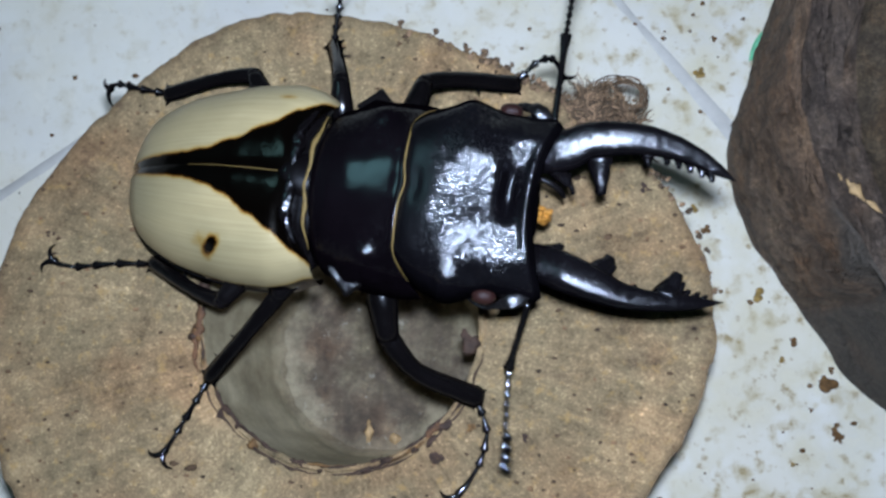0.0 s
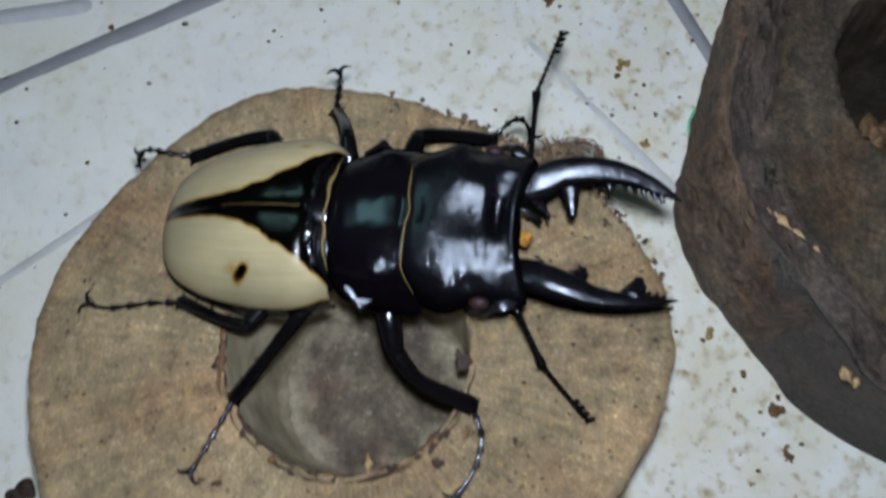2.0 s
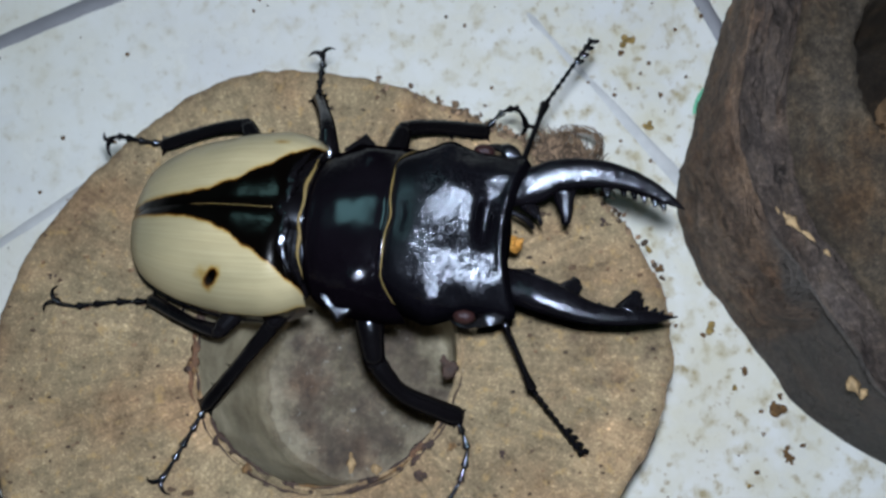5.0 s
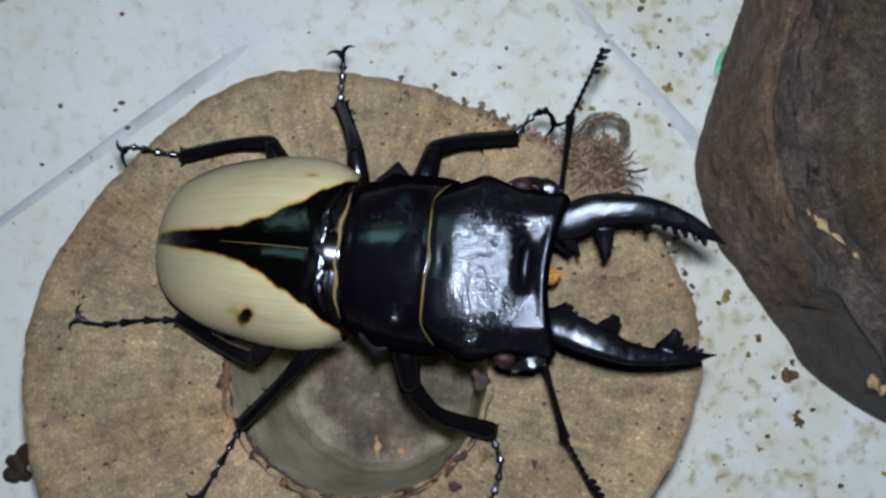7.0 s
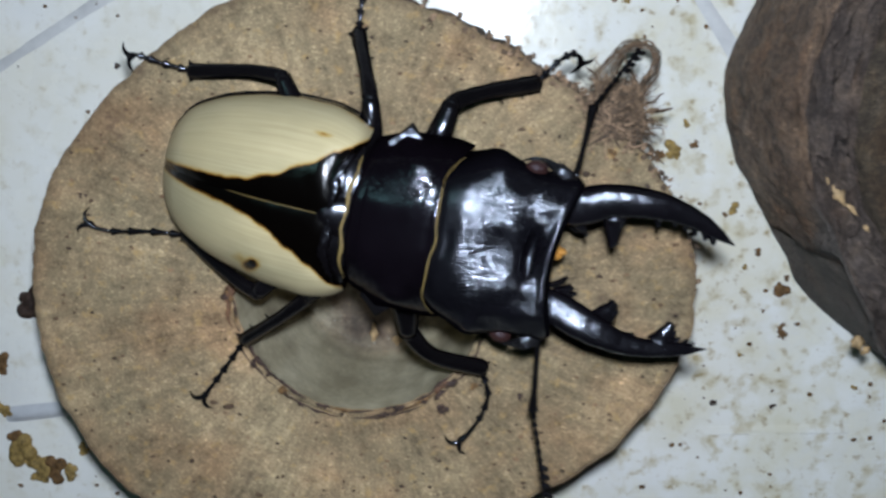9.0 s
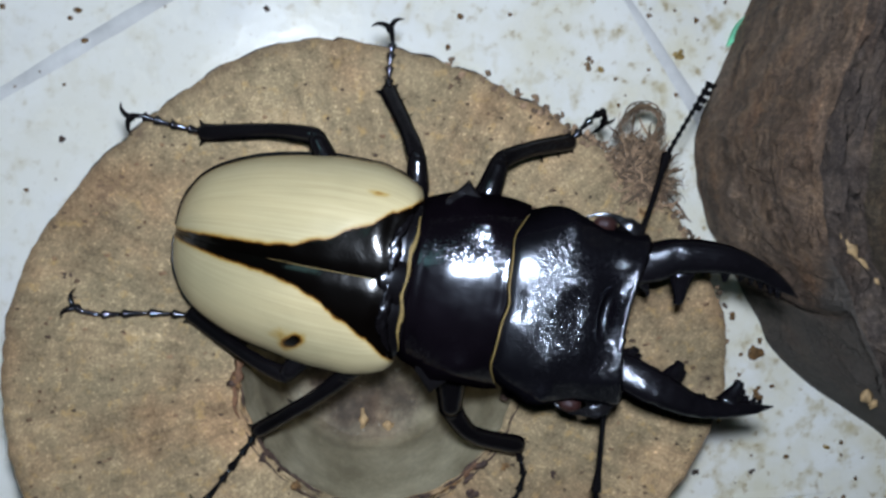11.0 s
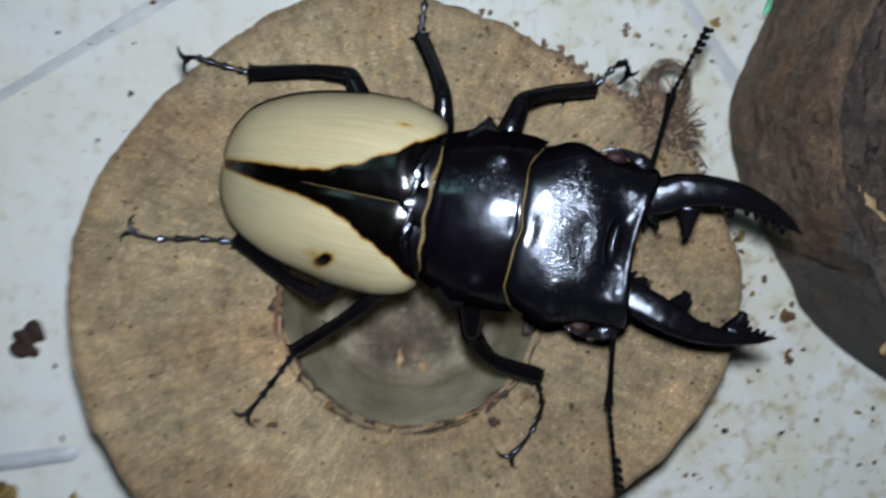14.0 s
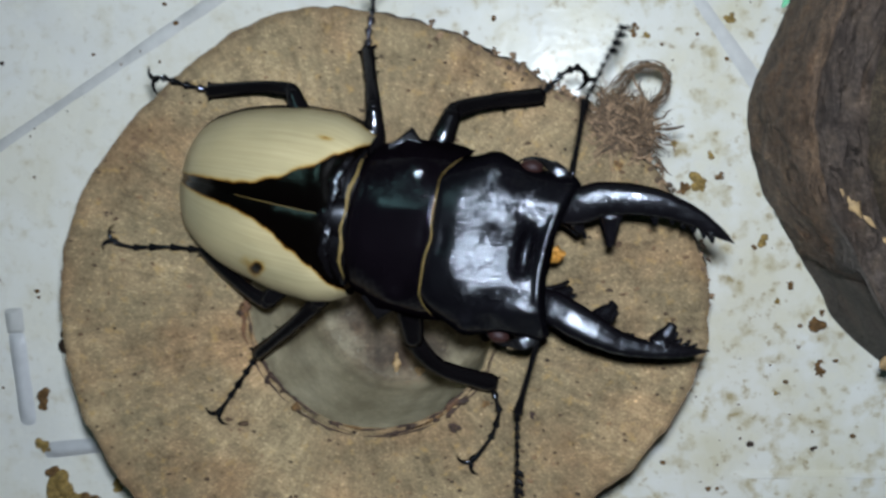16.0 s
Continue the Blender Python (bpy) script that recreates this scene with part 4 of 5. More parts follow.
def dome(name, x0, x1, width, crown, rim, power, material, label, nu=60, nv=61, relief=None, front=None, under=4.0, spike=None):
    """A shield over the back: its half-width, crown and rim heights along the body."""
    verts = []
    for i in range(nu):
        lx0 = x0 + (x1 - x0) * i / (nu - 1)
        w, c, e = smoothed(width, lx0), smoothed(crown, lx0), smoothed(rim, lx0)
        for j in range(nv):
            u = -1 + 2 * j / (nv - 1)
            a = u * (math.pi / 2 + 0.3)
            s, k = math.sin(a), math.cos(a)
            if abs(a) <= math.pi / 2:
                y = w * math.copysign(abs(s) ** (2 / power), s)
                z = e + (c - e) * max(0.0, k) ** (2 / power)
            else:
                b = abs(a) - math.pi / 2
                y, z = math.copysign(w - 4.0 * b, s), e - under * b * 3
            if spike:
                y += math.copysign(spike[1] * max(0.0, 1 - abs(lx0 - spike[0]) / spike[2]) ** 1.3 * math.exp(-((z - spike[3]) / 2.6) ** 2) * (abs(s) > 0.5), s)
            lx = lx0 + (front(lx0, y) if front else 0)
            if relief:
                z += relief(lx0, y)
            verts.append((lx, y, z))
    # close both ends downwards
    faces = grid_faces(nu, nv)
    for row, inward in ((0, 1.6), (nu - 1, -1.6)):
        ring = [verts[row * nv + j] for j in range(nv)]
        n0 = len(verts)
        verts += [(x + inward * 0.2, y * 0.97, z - 0.35) for x, y, z in ring]
        verts += [(x + inward, y * 0.85, 10 + (z - 10) * 0.5) for x, y, z in ring]
        for j in range(nv - 1):
            a, b = row * nv + j, row * nv + j + 1
            quads = [(a, b, n0 + j + 1, n0 + j), (n0 + j, n0 + j + 1, n0 + nv + j + 1, n0 + nv + j)]
            faces += [q[::-1] for q in quads] if row == 0 else quads
    return trunk(name, verts, [q[::-1] for q in faces], material, label)


P_WIDTH = [(-0.4, 10.2), (0.6, 10.9), (2.6, 11.4), (5.2, 12.1), (8.0, 12.6), (10.0, 12.7), (11.2, 12.3)]
P_CROWN = [(-0.4, 22.35), (0.2, 22.8), (2, 23.42), (4, 23.98), (6, 24.46), (8, 24.86), (10, 25.18), (11.2, 25.33)]
P_RIM = [(-0.4, 13.0), (6, 12.5), (11.2, 13.8)]


def neck(y):
    """The front edge of the neck shield: a small peak in the middle, the corners drawn forward."""
    return 0.45 * math.exp(-(y / 1.6) ** 2) + 1.7 * max(0.0, (min(abs(y), 12.2) - 7.6) / 3.0) ** 1.6


def pronotum_relief(lx, y):
    z = -0.12 * math.exp(-((y - 0.2) / 0.4) ** 2) * math.exp(-((lx - 10.2) / 0.45) ** 2)
    # a raised hem in front, a furrow behind the rear hem, a low boss on each flank
    z += 0.12 * math.exp(-((lx - 11.0) / 0.3) ** 2) - 0.06 * math.exp(-((lx - 1.0) / 0.5) ** 2)
    z += 1.4 * math.exp(-((lx - 7.2) / 2.1) ** 2) * math.exp(-((abs(y) - 10.0) / 2.2) ** 2)
    return z + 0.03 * noise.noise(Vector((lx, y, 1)) * 0.5)


def pronotum_front(lx, y):
    f, g = max(0.0, (lx - 6) / 5.2), max(0.0, 1 - (lx + 0.4) / 4)
    return f * f * neck(y) + g * 0.012 * min(abs(y), 11) ** 2


dome("pronotum", -0.4, 11.2, P_WIDTH, P_CROWN, P_RIM, 2.5, NECK_BLACK, "mirror-glossy black neck shield with duller pitted flanks", relief=pronotum_relief, front=pronotum_front, spike=(5.2, 1.0, 2.2, 17.0), nu=80, nv=91)
# a flat three-cornered tooth stands out from each side of the neck shield
for s in (1, -1):
    verts = []
    for i in range(15):
        x = 3.0 + 4.4 * i / 14
        reach = 11.0 + 0.26 * (x - 3.0) + 2.3 * max(0.0, 1 - abs(x - 5.6) / (2.6 if x < 5.6 else 1.8)) ** 1.1
        for k in range(9):
            y = 10.4 + (reach - 10.4) * k / 8
            verts.append((x, s * y, 19.1 - 0.24 * (y - 10.4) - 0.07 * (x - 3.0) + 0.08 * noise.noise(Vector((x, y, 2))) - 0.3 * (k == 8)))
        verts.append((x, s * (reach - 0.3), 16.6))
        verts.append((x, s * 10.2, 15.0))
    trunk("side_tooth", verts, grid_faces(15, 11) if s < 0 else [q[::-1] for q in grid_faces(15, 11)], TOOTH, "pointed silvery tooth on the side of the neck shield")

H_WIDTH = [(11.3, 11.0), (12.5, 11.6), (14.5, 12.1), (16.4, 12.6), (18.2, 12.8), (19.6, 12.3), (21, 11.7), (22.5, 11.3), (25, 11.3), (27, 11.4), (28.2, 10.6)]
H_CROWN = [(11.3, 25.2), (12.2, 25.75), (13.6, 26.2), (15, 26.5), (18, 26.8), (21, 26.7), (24, 26.1), (27.2, 25.7), (28.2, 24.2)]
H_RIM = [(11.3, 14), (16, 16.0), (19, 18.2), (24, 19.5), (28.2, 19.5)]


def head_relief(lx, y):
    # a deep dent behind the front edge, a bead along it, a low boss on each side
    z = -1.9 * math.exp(-((lx - 24.6) / 1.1) ** 2) * math.exp(-((y - 0.6) / 3.1) ** 4)
    z += 0.7 * math.exp(-((lx - 27.1) / 0.7) ** 2) * math.exp(-(y / 8.0) ** 4)
    z -= 0.35 * math.exp(-((lx - 20) / 4.5) ** 2) * math.exp(-(y / 2.6) ** 2)
    z += 0.25 * math.exp(-((lx - 20.5) / 3.0) ** 2) * math.exp(-((abs(y) - 4.4) / 1.9) ** 2)
    z -= 0.3 * math.exp(-((lx - 13.0) / 0.6) ** 2) * math.exp(-(y / 1.1) ** 2)
    z += 0.5 * math.exp(-((lx - 25.8) / 1.6) ** 2) * math.exp(-((abs(y) - 7.4) / 1.3) ** 2)
    z -= 0.7 * math.exp(-((lx - 21.0) / 1.6) ** 2) * math.exp(-((abs(y) - 9.8) / 1.3) ** 2)
    z += 0.5 * math.exp(-((lx - 18.0) / 1.3) ** 2) * math.exp(-((abs(y) - 11.0) / 1.2) ** 2)
    z += 0.25 * math.sin(lx * 0.62 + 1.2 * math.sin(y * 0.3)) * 0.25 + 0.2 * noise.noise(Vector((lx + 0.3 * y, y - 0.3 * lx, 4)) * 0.27)
    return z


def head_front(lx, y):
    f = max(0.0, (lx - 18) / 10.2)
    g = max(0.0, 1 - (lx - 11.3) / 6)
    return f * (2.0 * (y / 10) ** 2 - 0.7) + g * neck(y)


dome("head", 11.3, 28.2, H_WIDTH, H_CROWN, H_RIM, 3.3, HEAD_BLACK, "broad black head with a fine pitted sheen", relief=head_relief, front=head_front, nu=90, nv=91)


def fringe(y):
    """Golden hairs along the front edge of the neck shield."""
    return (11.32 + neck(y), y, 13.8 + 11.65 * max(0.0, 1 - abs(y / 12.3) ** 2.5) ** 0.4 + 0.22)


v, f = tube([fringe(-11.0 + 22.0 * i / 28) for i in range(29)], [0.05, 0.1, 0.13, 0.12, 0.13, 0.1, 0.05], 6, 3)
trunk("hair_fringe", v, f, GOLD, "thin golden hair line behind the head")
v, f = tube([(-0.75 + 0.012 * y * y + 0.14 * math.sin(y * 1.3), y, 13.0 + 9.9 * max(0.0, 1 - abs(y / 10.6) ** 2.5) ** 0.4 + 0.2) for y in [-8.8 + 17.6 * i / 24 for i in range(25)]],
            [0.05, 0.16, 0.3, 0.2, 0.16, 0.2, 0.34, 0.16, 0.05], 8, 3, 0.6, 0.5)
trunk("hair_fringe", v, f, GOLD, "golden hairs between neck shield and wing cases")

for s in (1, -1):
    v, f = ball((22.9, s * 11.6, 21.9), (1.5, 1.05, 1.15), 12, 20)
    trunk("eye", v, f, EYE, "dull reddish-brown compound eye")
    v, f = tube([(20.9, s * 11.9, 20.0), (22.0, s * 12.55, 20.5), (23.4, s * 12.8, 21.0), (24.7, s * 12.4, 21.9), (26.0, s * 11.9, 22.7), (27.4, s * 11.2, 22.6), (28.6, s * 10.2, 21.8)],
                [0.12, 0.2, 0.24, 0.5, 0.85, 0.75, 0.4], 16, 6, 0.35, 0.5, 3.0)
    trunk("eye_ridge", v, f, RIDGE, "raised glossy ridge beside the eye")
    v, f = ball((26.4, s * 10.4, 21.0), (2.2, 1.5, 1.7), 12, 18, 0.2, 6.0)
    trunk("cheek", v, f, LEG_BLACK, "black cheek below the eye ridge")

# jaws: middle line and half-width of the upper side
JAWS = {1: [(25.5, 7.0, 19.6), (30.0, 7.8, 21.0), (33.0, 9.2, 21.9), (36.2, 9.8, 22.3), (39.6, 10.0, 22.4), (43.0, 9.6, 22.2), (46.0, 8.8, 21.9), (48.6, 7.7, 21.6), (50.9, 6.7, 21.3)],
        -1: [(25.5, 6.4, 19.8), (29.4, 6.7, 21.1), (32.4, 7.5, 22.0), (35.4, 8.4, 22.4), (38.6, 9.2, 22.4), (42.0, 9.35, 22.2), (45.2, 9.0, 21.8), (48.0, 8.7, 21.4), (51.0, 8.1, 20.9)]}
JAW_R = {1: [2.5, 2.6, 2.25, 2.1, 1.85, 1.5, 1.15, 0.75, 0.06], -1: [2.3, 2.35, 2.35, 2.1, 1.6, 1.25, 1.1, 0.75, 0.06]}


def tooth(base, tip, r, blunt=0.3):
    """A blunt tooth, broad at its foot and a little bent."""
    b, t = Vector(base), Vector(tip)
    return tube([base, tuple(b.lerp(t, 0.35)), tuple(b.lerp(t, 0.75) + Vector((0.12, 0, 0.1))), tuple(b.lerp(t, 0.93)), tip], [r * 1.5, r * 1.0, r * 0.62, r * (0.25 + blunt), 0.1], 10, 4, 0.75, 0.25)


def jaw(side, tips):
    pieces = [tube([(x, side * y, z) for x, y, z in JAWS[side]], JAW_R[side], 28, 9, 0.8, 0.05, 2.7, side * 0.2)]
    for base, tip, r in tips:
        pieces.append(tooth((base[0], side * base[1], base[2]), (tip[0], side * tip[1], tip[2]), r))
    v, f = joined(*pieces)
    return trunk("mandible", v, f, JAW_BLACK, "curved black jaw with blunt inner teeth")


jaw(1, [((34.4, 7.4, 21.3), (35.2, 2.9, 20.2), 1.15), ((29.6, 5.8, 19.4), (31.2, 4.0, 18.4), 0.95), ((30.6, 5.4, 18.6), (32.0, 3.2, 17.6), 0.5), ((40.1, 8.4, 21.8), (40.2, 7.1, 21.3), 0.55),
        ((42.4, 8.5, 21.8), (42.4, 7.6, 21.3), 0.5), ((43.8, 8.3, 21.7), (43.9, 7.3, 21.3), 0.5), ((45.2, 8.1, 21.6), (45.3, 7.0, 21.3), 0.5),
        ((46.6, 7.8, 21.5), (46.8, 6.6, 21.3), 0.5), ((47.8, 7.4, 21.5), (48.0, 6.2, 21.2), 0.5)])
jaw(-1, [((35.4, 7.6, 21.3), (37.4, 4.3, 19.8), 1.35), ((36.2, 7.6, 21.0), (37.9, 5.2, 20.2), 0.9), ((29.8, 5.2, 19.8), (31.4, 3.6, 19.0), 0.95), ((31.0, 5.2, 19.4), (32.2, 4.4, 18.8), 0.5),
         ((44.2, 8.6, 21.6), (45.4, 5.3, 21.2), 1.25), ((45.2, 8.4, 21.5), (46.1, 6.3, 21.1), 0.7), ((46.2, 8.3, 21.4), (46.9, 7.2, 21.0), 0.5),
         ((47.5, 8.2, 21.3), (48.0, 7.3, 20.9), 0.42), ((48.6, 8.2, 21.2), (49.0, 7.5, 20.8), 0.35), ((39.9, 8.5, 21.9), (40.3, 7.9, 21.7), 0.8)])
for s in (1, -1):
    v, f = tube([(27.4, s * 5.0, 16.6), (28.9, s * 4.6, 16.3), (30.2, s * 4.0, 15.9), (31.0, s * 3.2, 15.5)], [0.4, 0.45, 0.5, 0.25], 8, 4)
    trunk("palp", v, f, LEG_BLACK, "short black mouth feeler")
v, f = ball((28.4, 0.3, 17.0), (1.05, 1.0, 1.4), 16, 24, 0.8, 2.0)
trunk("mouth_brush", v, f, ORANGE, "orange brush of hair between the jaws")
v, f = ball((26.4, 0, 17.5), (1.6, 6.5, 3.4), 10, 18)
trunk("upper_lip", v, f, JAW_BLACK)


# legs: hip, knee, end of shin, foot
def leg(hip, knee, shin, foot, thick=(1.7, 1.3, 1.05), bow=0.5):
    part = shape("leg", *joined(tube([hip, tuple((a + b) / 2 + (0.8 if i == 2 else 0) for i, (a, b) in enumerate(zip(hip, knee))), knee], [thick[0] * 0.9, thick[0], thick[1] * 0.9], 14, 5),
                                ball(knee, (thick[1] * 0.8,) * 3, 8, 12)), LEG_BLACK, beetle, "black jointed leg")
    start = tuple(Vector(knee).lerp(Vector(hip), 0.12))
    d = (Vector(shin) - Vector(knee)).normalized()
    outer = Vector(knee) - Vector(hip)
    outer = (outer - d * outer.dot(d)).normalized()
    mid = tuple(Vector(knee).lerp(Vector(shin), 0.4) + outer * bow)
    side = d.cross(Vector((0, 0, 1))).normalized()
    spurs = [tube([tuple(Vector(shin) - d * 0.6), tuple(Vector(shin) + d * 0.5 + side * k), tuple(Vector(shin) + d * 1.0 + side * 1.7 * k)], [0.5, 0.35, 0.05], 6, 3) for k in (1, -1)]
    spurs += [tube([tuple(Vector(knee).lerp(Vector(shin), q)), tuple(Vector(knee).lerp(Vector(shin), q + 0.03) + side * 1.7 * k)], [0.4, 0.05], 5, 2) for q, k in ((0.55, 1), (0.8, 1))]
    shape("shin", *joined(tube([start, tuple(Vector(knee) + d * 0.6), mid, shin, tuple(Vector(shin) + d * 0.5)], [thick[1] * 0.6, thick[1] * 0.9, thick[2] * 0.92, thick[2] * 1.12, thick[2] * 0.4], 14, 7, 0.85, 0.1), *spurs), LEG_BLACK, part, "spiny black shin")
    # four short beads, then a long slender claw joint
    line = spline(foot, 8)
    marks = [line[round(q * (len(line) - 1))] for q in (0, 0.16, 0.32, 0.48, 0.64, 1.0)]
    for i, (a, b) in enumerate(zip(marks, marks[1:])):
        c = tuple(line[round((0.64 + 0.18) * (len(line) - 1))]) if i == 4 else tuple(a.lerp(b, 0.5))
        shape("foot_segment", *tube([tuple(a), c, tuple(a.lerp(b, 0.85)), tuple(b)], [0.26, 0.4, 0.66, 0.26] if i < 4 else [0.28, 0.4, 0.6, 0.5], 9, 4), LEG_BLACK, part)
    ahead = (marks[-1] - line[-3]).normalized()
    out = ahead.cross(Vector((0, 0, 1))).normalized()
    for k in (1, -1):
        e = marks[-1] - ahead * 0.3
        shape("claw", *tube([tuple(e), tuple(e + ahead * 0.8 + out * 0.6 * k + Vector((0, 0, 0.3))), tuple(e + ahead * 1.3 + out * 1.5 * k), tuple(e + ahead * 1.1 + out * 2.4 * k - Vector((0, 0, 0.6)))],
                            [0.45, 0.38, 0.24, 0.05], 8, 4), LEG_BLACK, part, "hooked black claw")


leg((-9, 8, 9), (-14.2, 15.7, 9.6), (-28.6, 13.2, 2.8), [(-28.8, 13.2, 2.6), (-33.5, 13.4, 2.6), (-37.6, 13.8, 2.0), (-39.2, 13.2, 0.6)])
leg((0.5, 8, 11), (-1.0, 15.6, 13.4), (-5.3, 23.4, 3.2), [(-5.3, 23.5, 3.0), (-5.8, 27, 2.2), (-5.9, 30.5, 1.6), (-6.6, 32.4, 0.4)], (1.6, 1.3, 1.05))
leg((8.5, 8, 11), (10.2, 17.0, 11.8), (21.6, 21.4, 1.8), [(21.8, 21.5, 1.6), (24.5, 25.5, 1.0), (27.0, 27.0, -1.5), (28.6, 25.6, -5.5)], (1.85, 1.45, 1.25))
leg((-7, -8, 9), (-12.7, -16.4, 10.6), (-26.3, -12.2, 2.0), [(-26.5, -12.2, 1.9), (-32.5, -12.9, 1.4), (-39.5, -14.4, 0.9), (-42.6, -13.8, 0.8)])
leg((-1.0, -8, 11), (-4.8, -14.8, 12.0), (-14.6, -26.7, 3.2), [(-14.8, -27.0, 3.0), (-16.6, -31.0, 2.2), (-19.0, -36.2, 1.2), (-20.4, -39.0, 0.8)], (1.65, 1.35, 1.1))
leg((8.0, -8, 12), (10.5, -18.0, 10.0), (22.8, -23.8, 2.6), [(23.0, -24.2, 2.4), (25.2, -28.5, 1.8), (24.4, -34.0, 1.0), (22.2, -38.0, 0.8)], (2.1, 1.7, 1.4), 1.5)

# feelers: a stem and a clubbed tip, each turning at its joint
STEM, TIP = 12.0, 13.5


def feeler(side):
    stem = shape("antenna", *tube([(0, 0, 0), (4, 0, 0.3), (9, 0, 0.2), (STEM, 0, 0)], [0.46, 0.36, 0.42, 0.75], 10, 5), LEG_BLACK, beetle, "shiny black feeler stem")
    radii = []
    for i in range(10):
        club = max(0.0, (i - 5) / 4)
        radii += [0.2 + 0.06 * club, 0.3 + 0.12 * club, 0.42 + 0.16 * club]
    pieces = [tube([(0.1 + (TIP - 0.1) * k / 29, 0, 0) for k in range(30)], radii, 9, 3, 0.8)]
    for k in range(4):
        x = TIP - 4.7 + 1.45 * k
        pieces.append(tube([(x, 0, 0), (x + 0.4, -side * 0.5, 0), (x + 0.95, -side * (0.8 + 0.06 * k), 0)], [0.32, 0.45, 0.25], 8, 4, 0.7))
    tip = shape("antenna_tip", *joined(*pieces), LEG_BLACK, stem, "beaded feeler tip with a small comb-like club")
    return stem, tip


feeler_left, feeler_left_tip = feeler(1)
feeler_right, feeler_right_tip = feeler(-1)


# ---- frayed bast at the edge of the slice ----
def frayed_bast():
    rng = random.Random(5)
    pieces = []
    middle = Vector((25.0, 20.0, 0))
    # a matted pad of torn bast with loose curls over it
    pad, n, m = [], 26, 48
    for i in range(n):
        for j in range(m):
            a = 2 * math.pi * j / m
            d = Vector((math.cos(a), math.sin(a), 0))
            q = (i / (n - 1)) * (1 + 0.35 * noise.noise(d * 1.6) + 0.3 * noise.noise(d * 5))
            x, y = middle.x + d.x * 3.2 * q + d.y * -0.6 * q, middle.y + d.y * 3.6 * q
            edge = math.hypot(x - SLICE[0], y - SLICE[1]) - slice_radius(math.atan2(y - SLICE[1], x - SLICE[0]))
            base = 49.4 if edge < -1 else 49.4 - (edge + 1) * 1.4
            lump = 1.0 * noise.noise(Vector((x, y, 2)) * 0.5) + 0.7 * noise.noise(Vector((x, y, 2)) * 1.5) + 0.5 * noise.noise(Vector((x, y, 2)) * 3.5)
            pad.append((x, y, base + (0.3 + lump) * max(0.0, 1 - q) ** 0.4 - 0.5 * (i == n - 1)))
    mat = shape("bast_pad", pad, grid_faces(n, m, True), RIM_BARK, slice_thing, "matted dark bast", at=pose(-SLICE[0] * MM, -SLICE[1] * MM, 0))

    def curl(p, a, steps, step, r, bendy):
        pts = [tuple(p)]
        for k in range(steps):
            a += rng.uniform(-bendy, bendy)
            p = p + Vector((math.cos(a), math.sin(a), rng.uniform(-0.5, 0.45))) * rng.uniform(0.6, 1.4) * step
            edge = math.hypot(p.x - SLICE[0], p.y - SLICE[1]) - slice_radius(math.atan2(p.y - SLICE[1], p.x - SLICE[0]))
            if edge < -1:
                p.z = max(p.z, 49.6)
            pts.append(tuple(p))
        pieces.append(tube(pts, [r, r, r * 0.8, 0.04], 5, 3))

    tufts = [(22.4, 23.0, 1.0), (24.2, 21.4, 1.3), (26.6, 20.4, 1.5), (25.0, 18.8, 1.2), (27.6, 22.3, 1.0), (28.2, 18.6, 1.0), (21.4, 20.8, 0.8), (23.0, 19.0, 1.0)]
    for i in range(620):
        x, y, spread = rng.choice(tufts)
        x, y = x + rng.gauss(0, spread), y + rng.gauss(0, spread)
        edge = math.hypot(x - SLICE[0], y - SLICE[1]) - slice_radius(math.atan2(y - SLICE[1], x - SLICE[0]))
        z = 49.9 + rng.random() * 1.8 if edge < -1 else 49.6 - (edge + 1) * 1.4 + rng.random() * 1.8
        curl(Vector((x, y, z)), rng.uniform(0, 6.3), 4, 0.95, rng.choice((0.05, 0.07, 0.1, 0.14, 0.22)), 1.1)
    # torn fibres round the rest of the rim
    for i in range(170):
        a = rng.gauss(0.78, 0.3)
        r = slice_radius(a) + rng.uniform(-1.6, 0.4)
        curl(Vector((SLICE[0] + r * math.cos(a), SLICE[1] + r * math.sin(a), 48.9 - rng.random() * 1.0)), a + rng.uniform(-1.5, 1.5), 3, 0.3, rng.uniform(0.2, 0.55), 0.9)
    # looped strands that stand out over the floor
    for line, level, r, count in (([(20.5, 24.6), (23.0, 27.0), (27.0, 30.0), (30.6, 30.4), (32.4, 28.6), (32.1, 26.0), (30.5, 24.3), (28.6, 22.0)], (44, 39, 34, 32, 32, 33, 36, 43), 0.09, 13),
                                  ([(22.0, 23.0), (24.0, 26.0), (27.4, 29.2), (31.0, 30.0)], (46, 41, 34, 32), 0.08, 8), ([(28.4, 19.8), (32.4, 19.7), (35.4, 20.4)], (42, 38, 36), 0.18, 4),
                                  ([(29.6, 15.3), (32.0, 13.5), (31.7, 11.0)], (44, 40, 40), 0.12, 2), ([(29.6, 16.9), (31.8, 17.3), (33.4, 17.2), (33.6, 16.2)], (44, 40, 39, 39), 0.1, 2),
                                  ([(32.0, 26.2), (30.7, 24.6), (29.4, 23.2)], (32, 33, 36), 0.4, 3)):
        for k in range(count):
            j = lambda s: rng.uniform(-s, s)
            spread = 0.15 if count < 5 else 0.8
            pts = [(x + j(spread), y + j(spread), z + j(0.8)) for (x, y), z in zip(line, level)][rng.choice((0, 0, 1)):]
            pieces.append(tube(pts, [r * 0.6, r, r, r * 0.5], 6, 4, 1, 0.6))
    ob = shape("frayed_bast", *joined(*pieces), FIBRE, slice_thing, "tangle of torn brown bast fibres", at=pose(-SLICE[0] * MM, -SLICE[1] * MM, 0))
    ob["kind"] = "stuff"


frayed_bast()


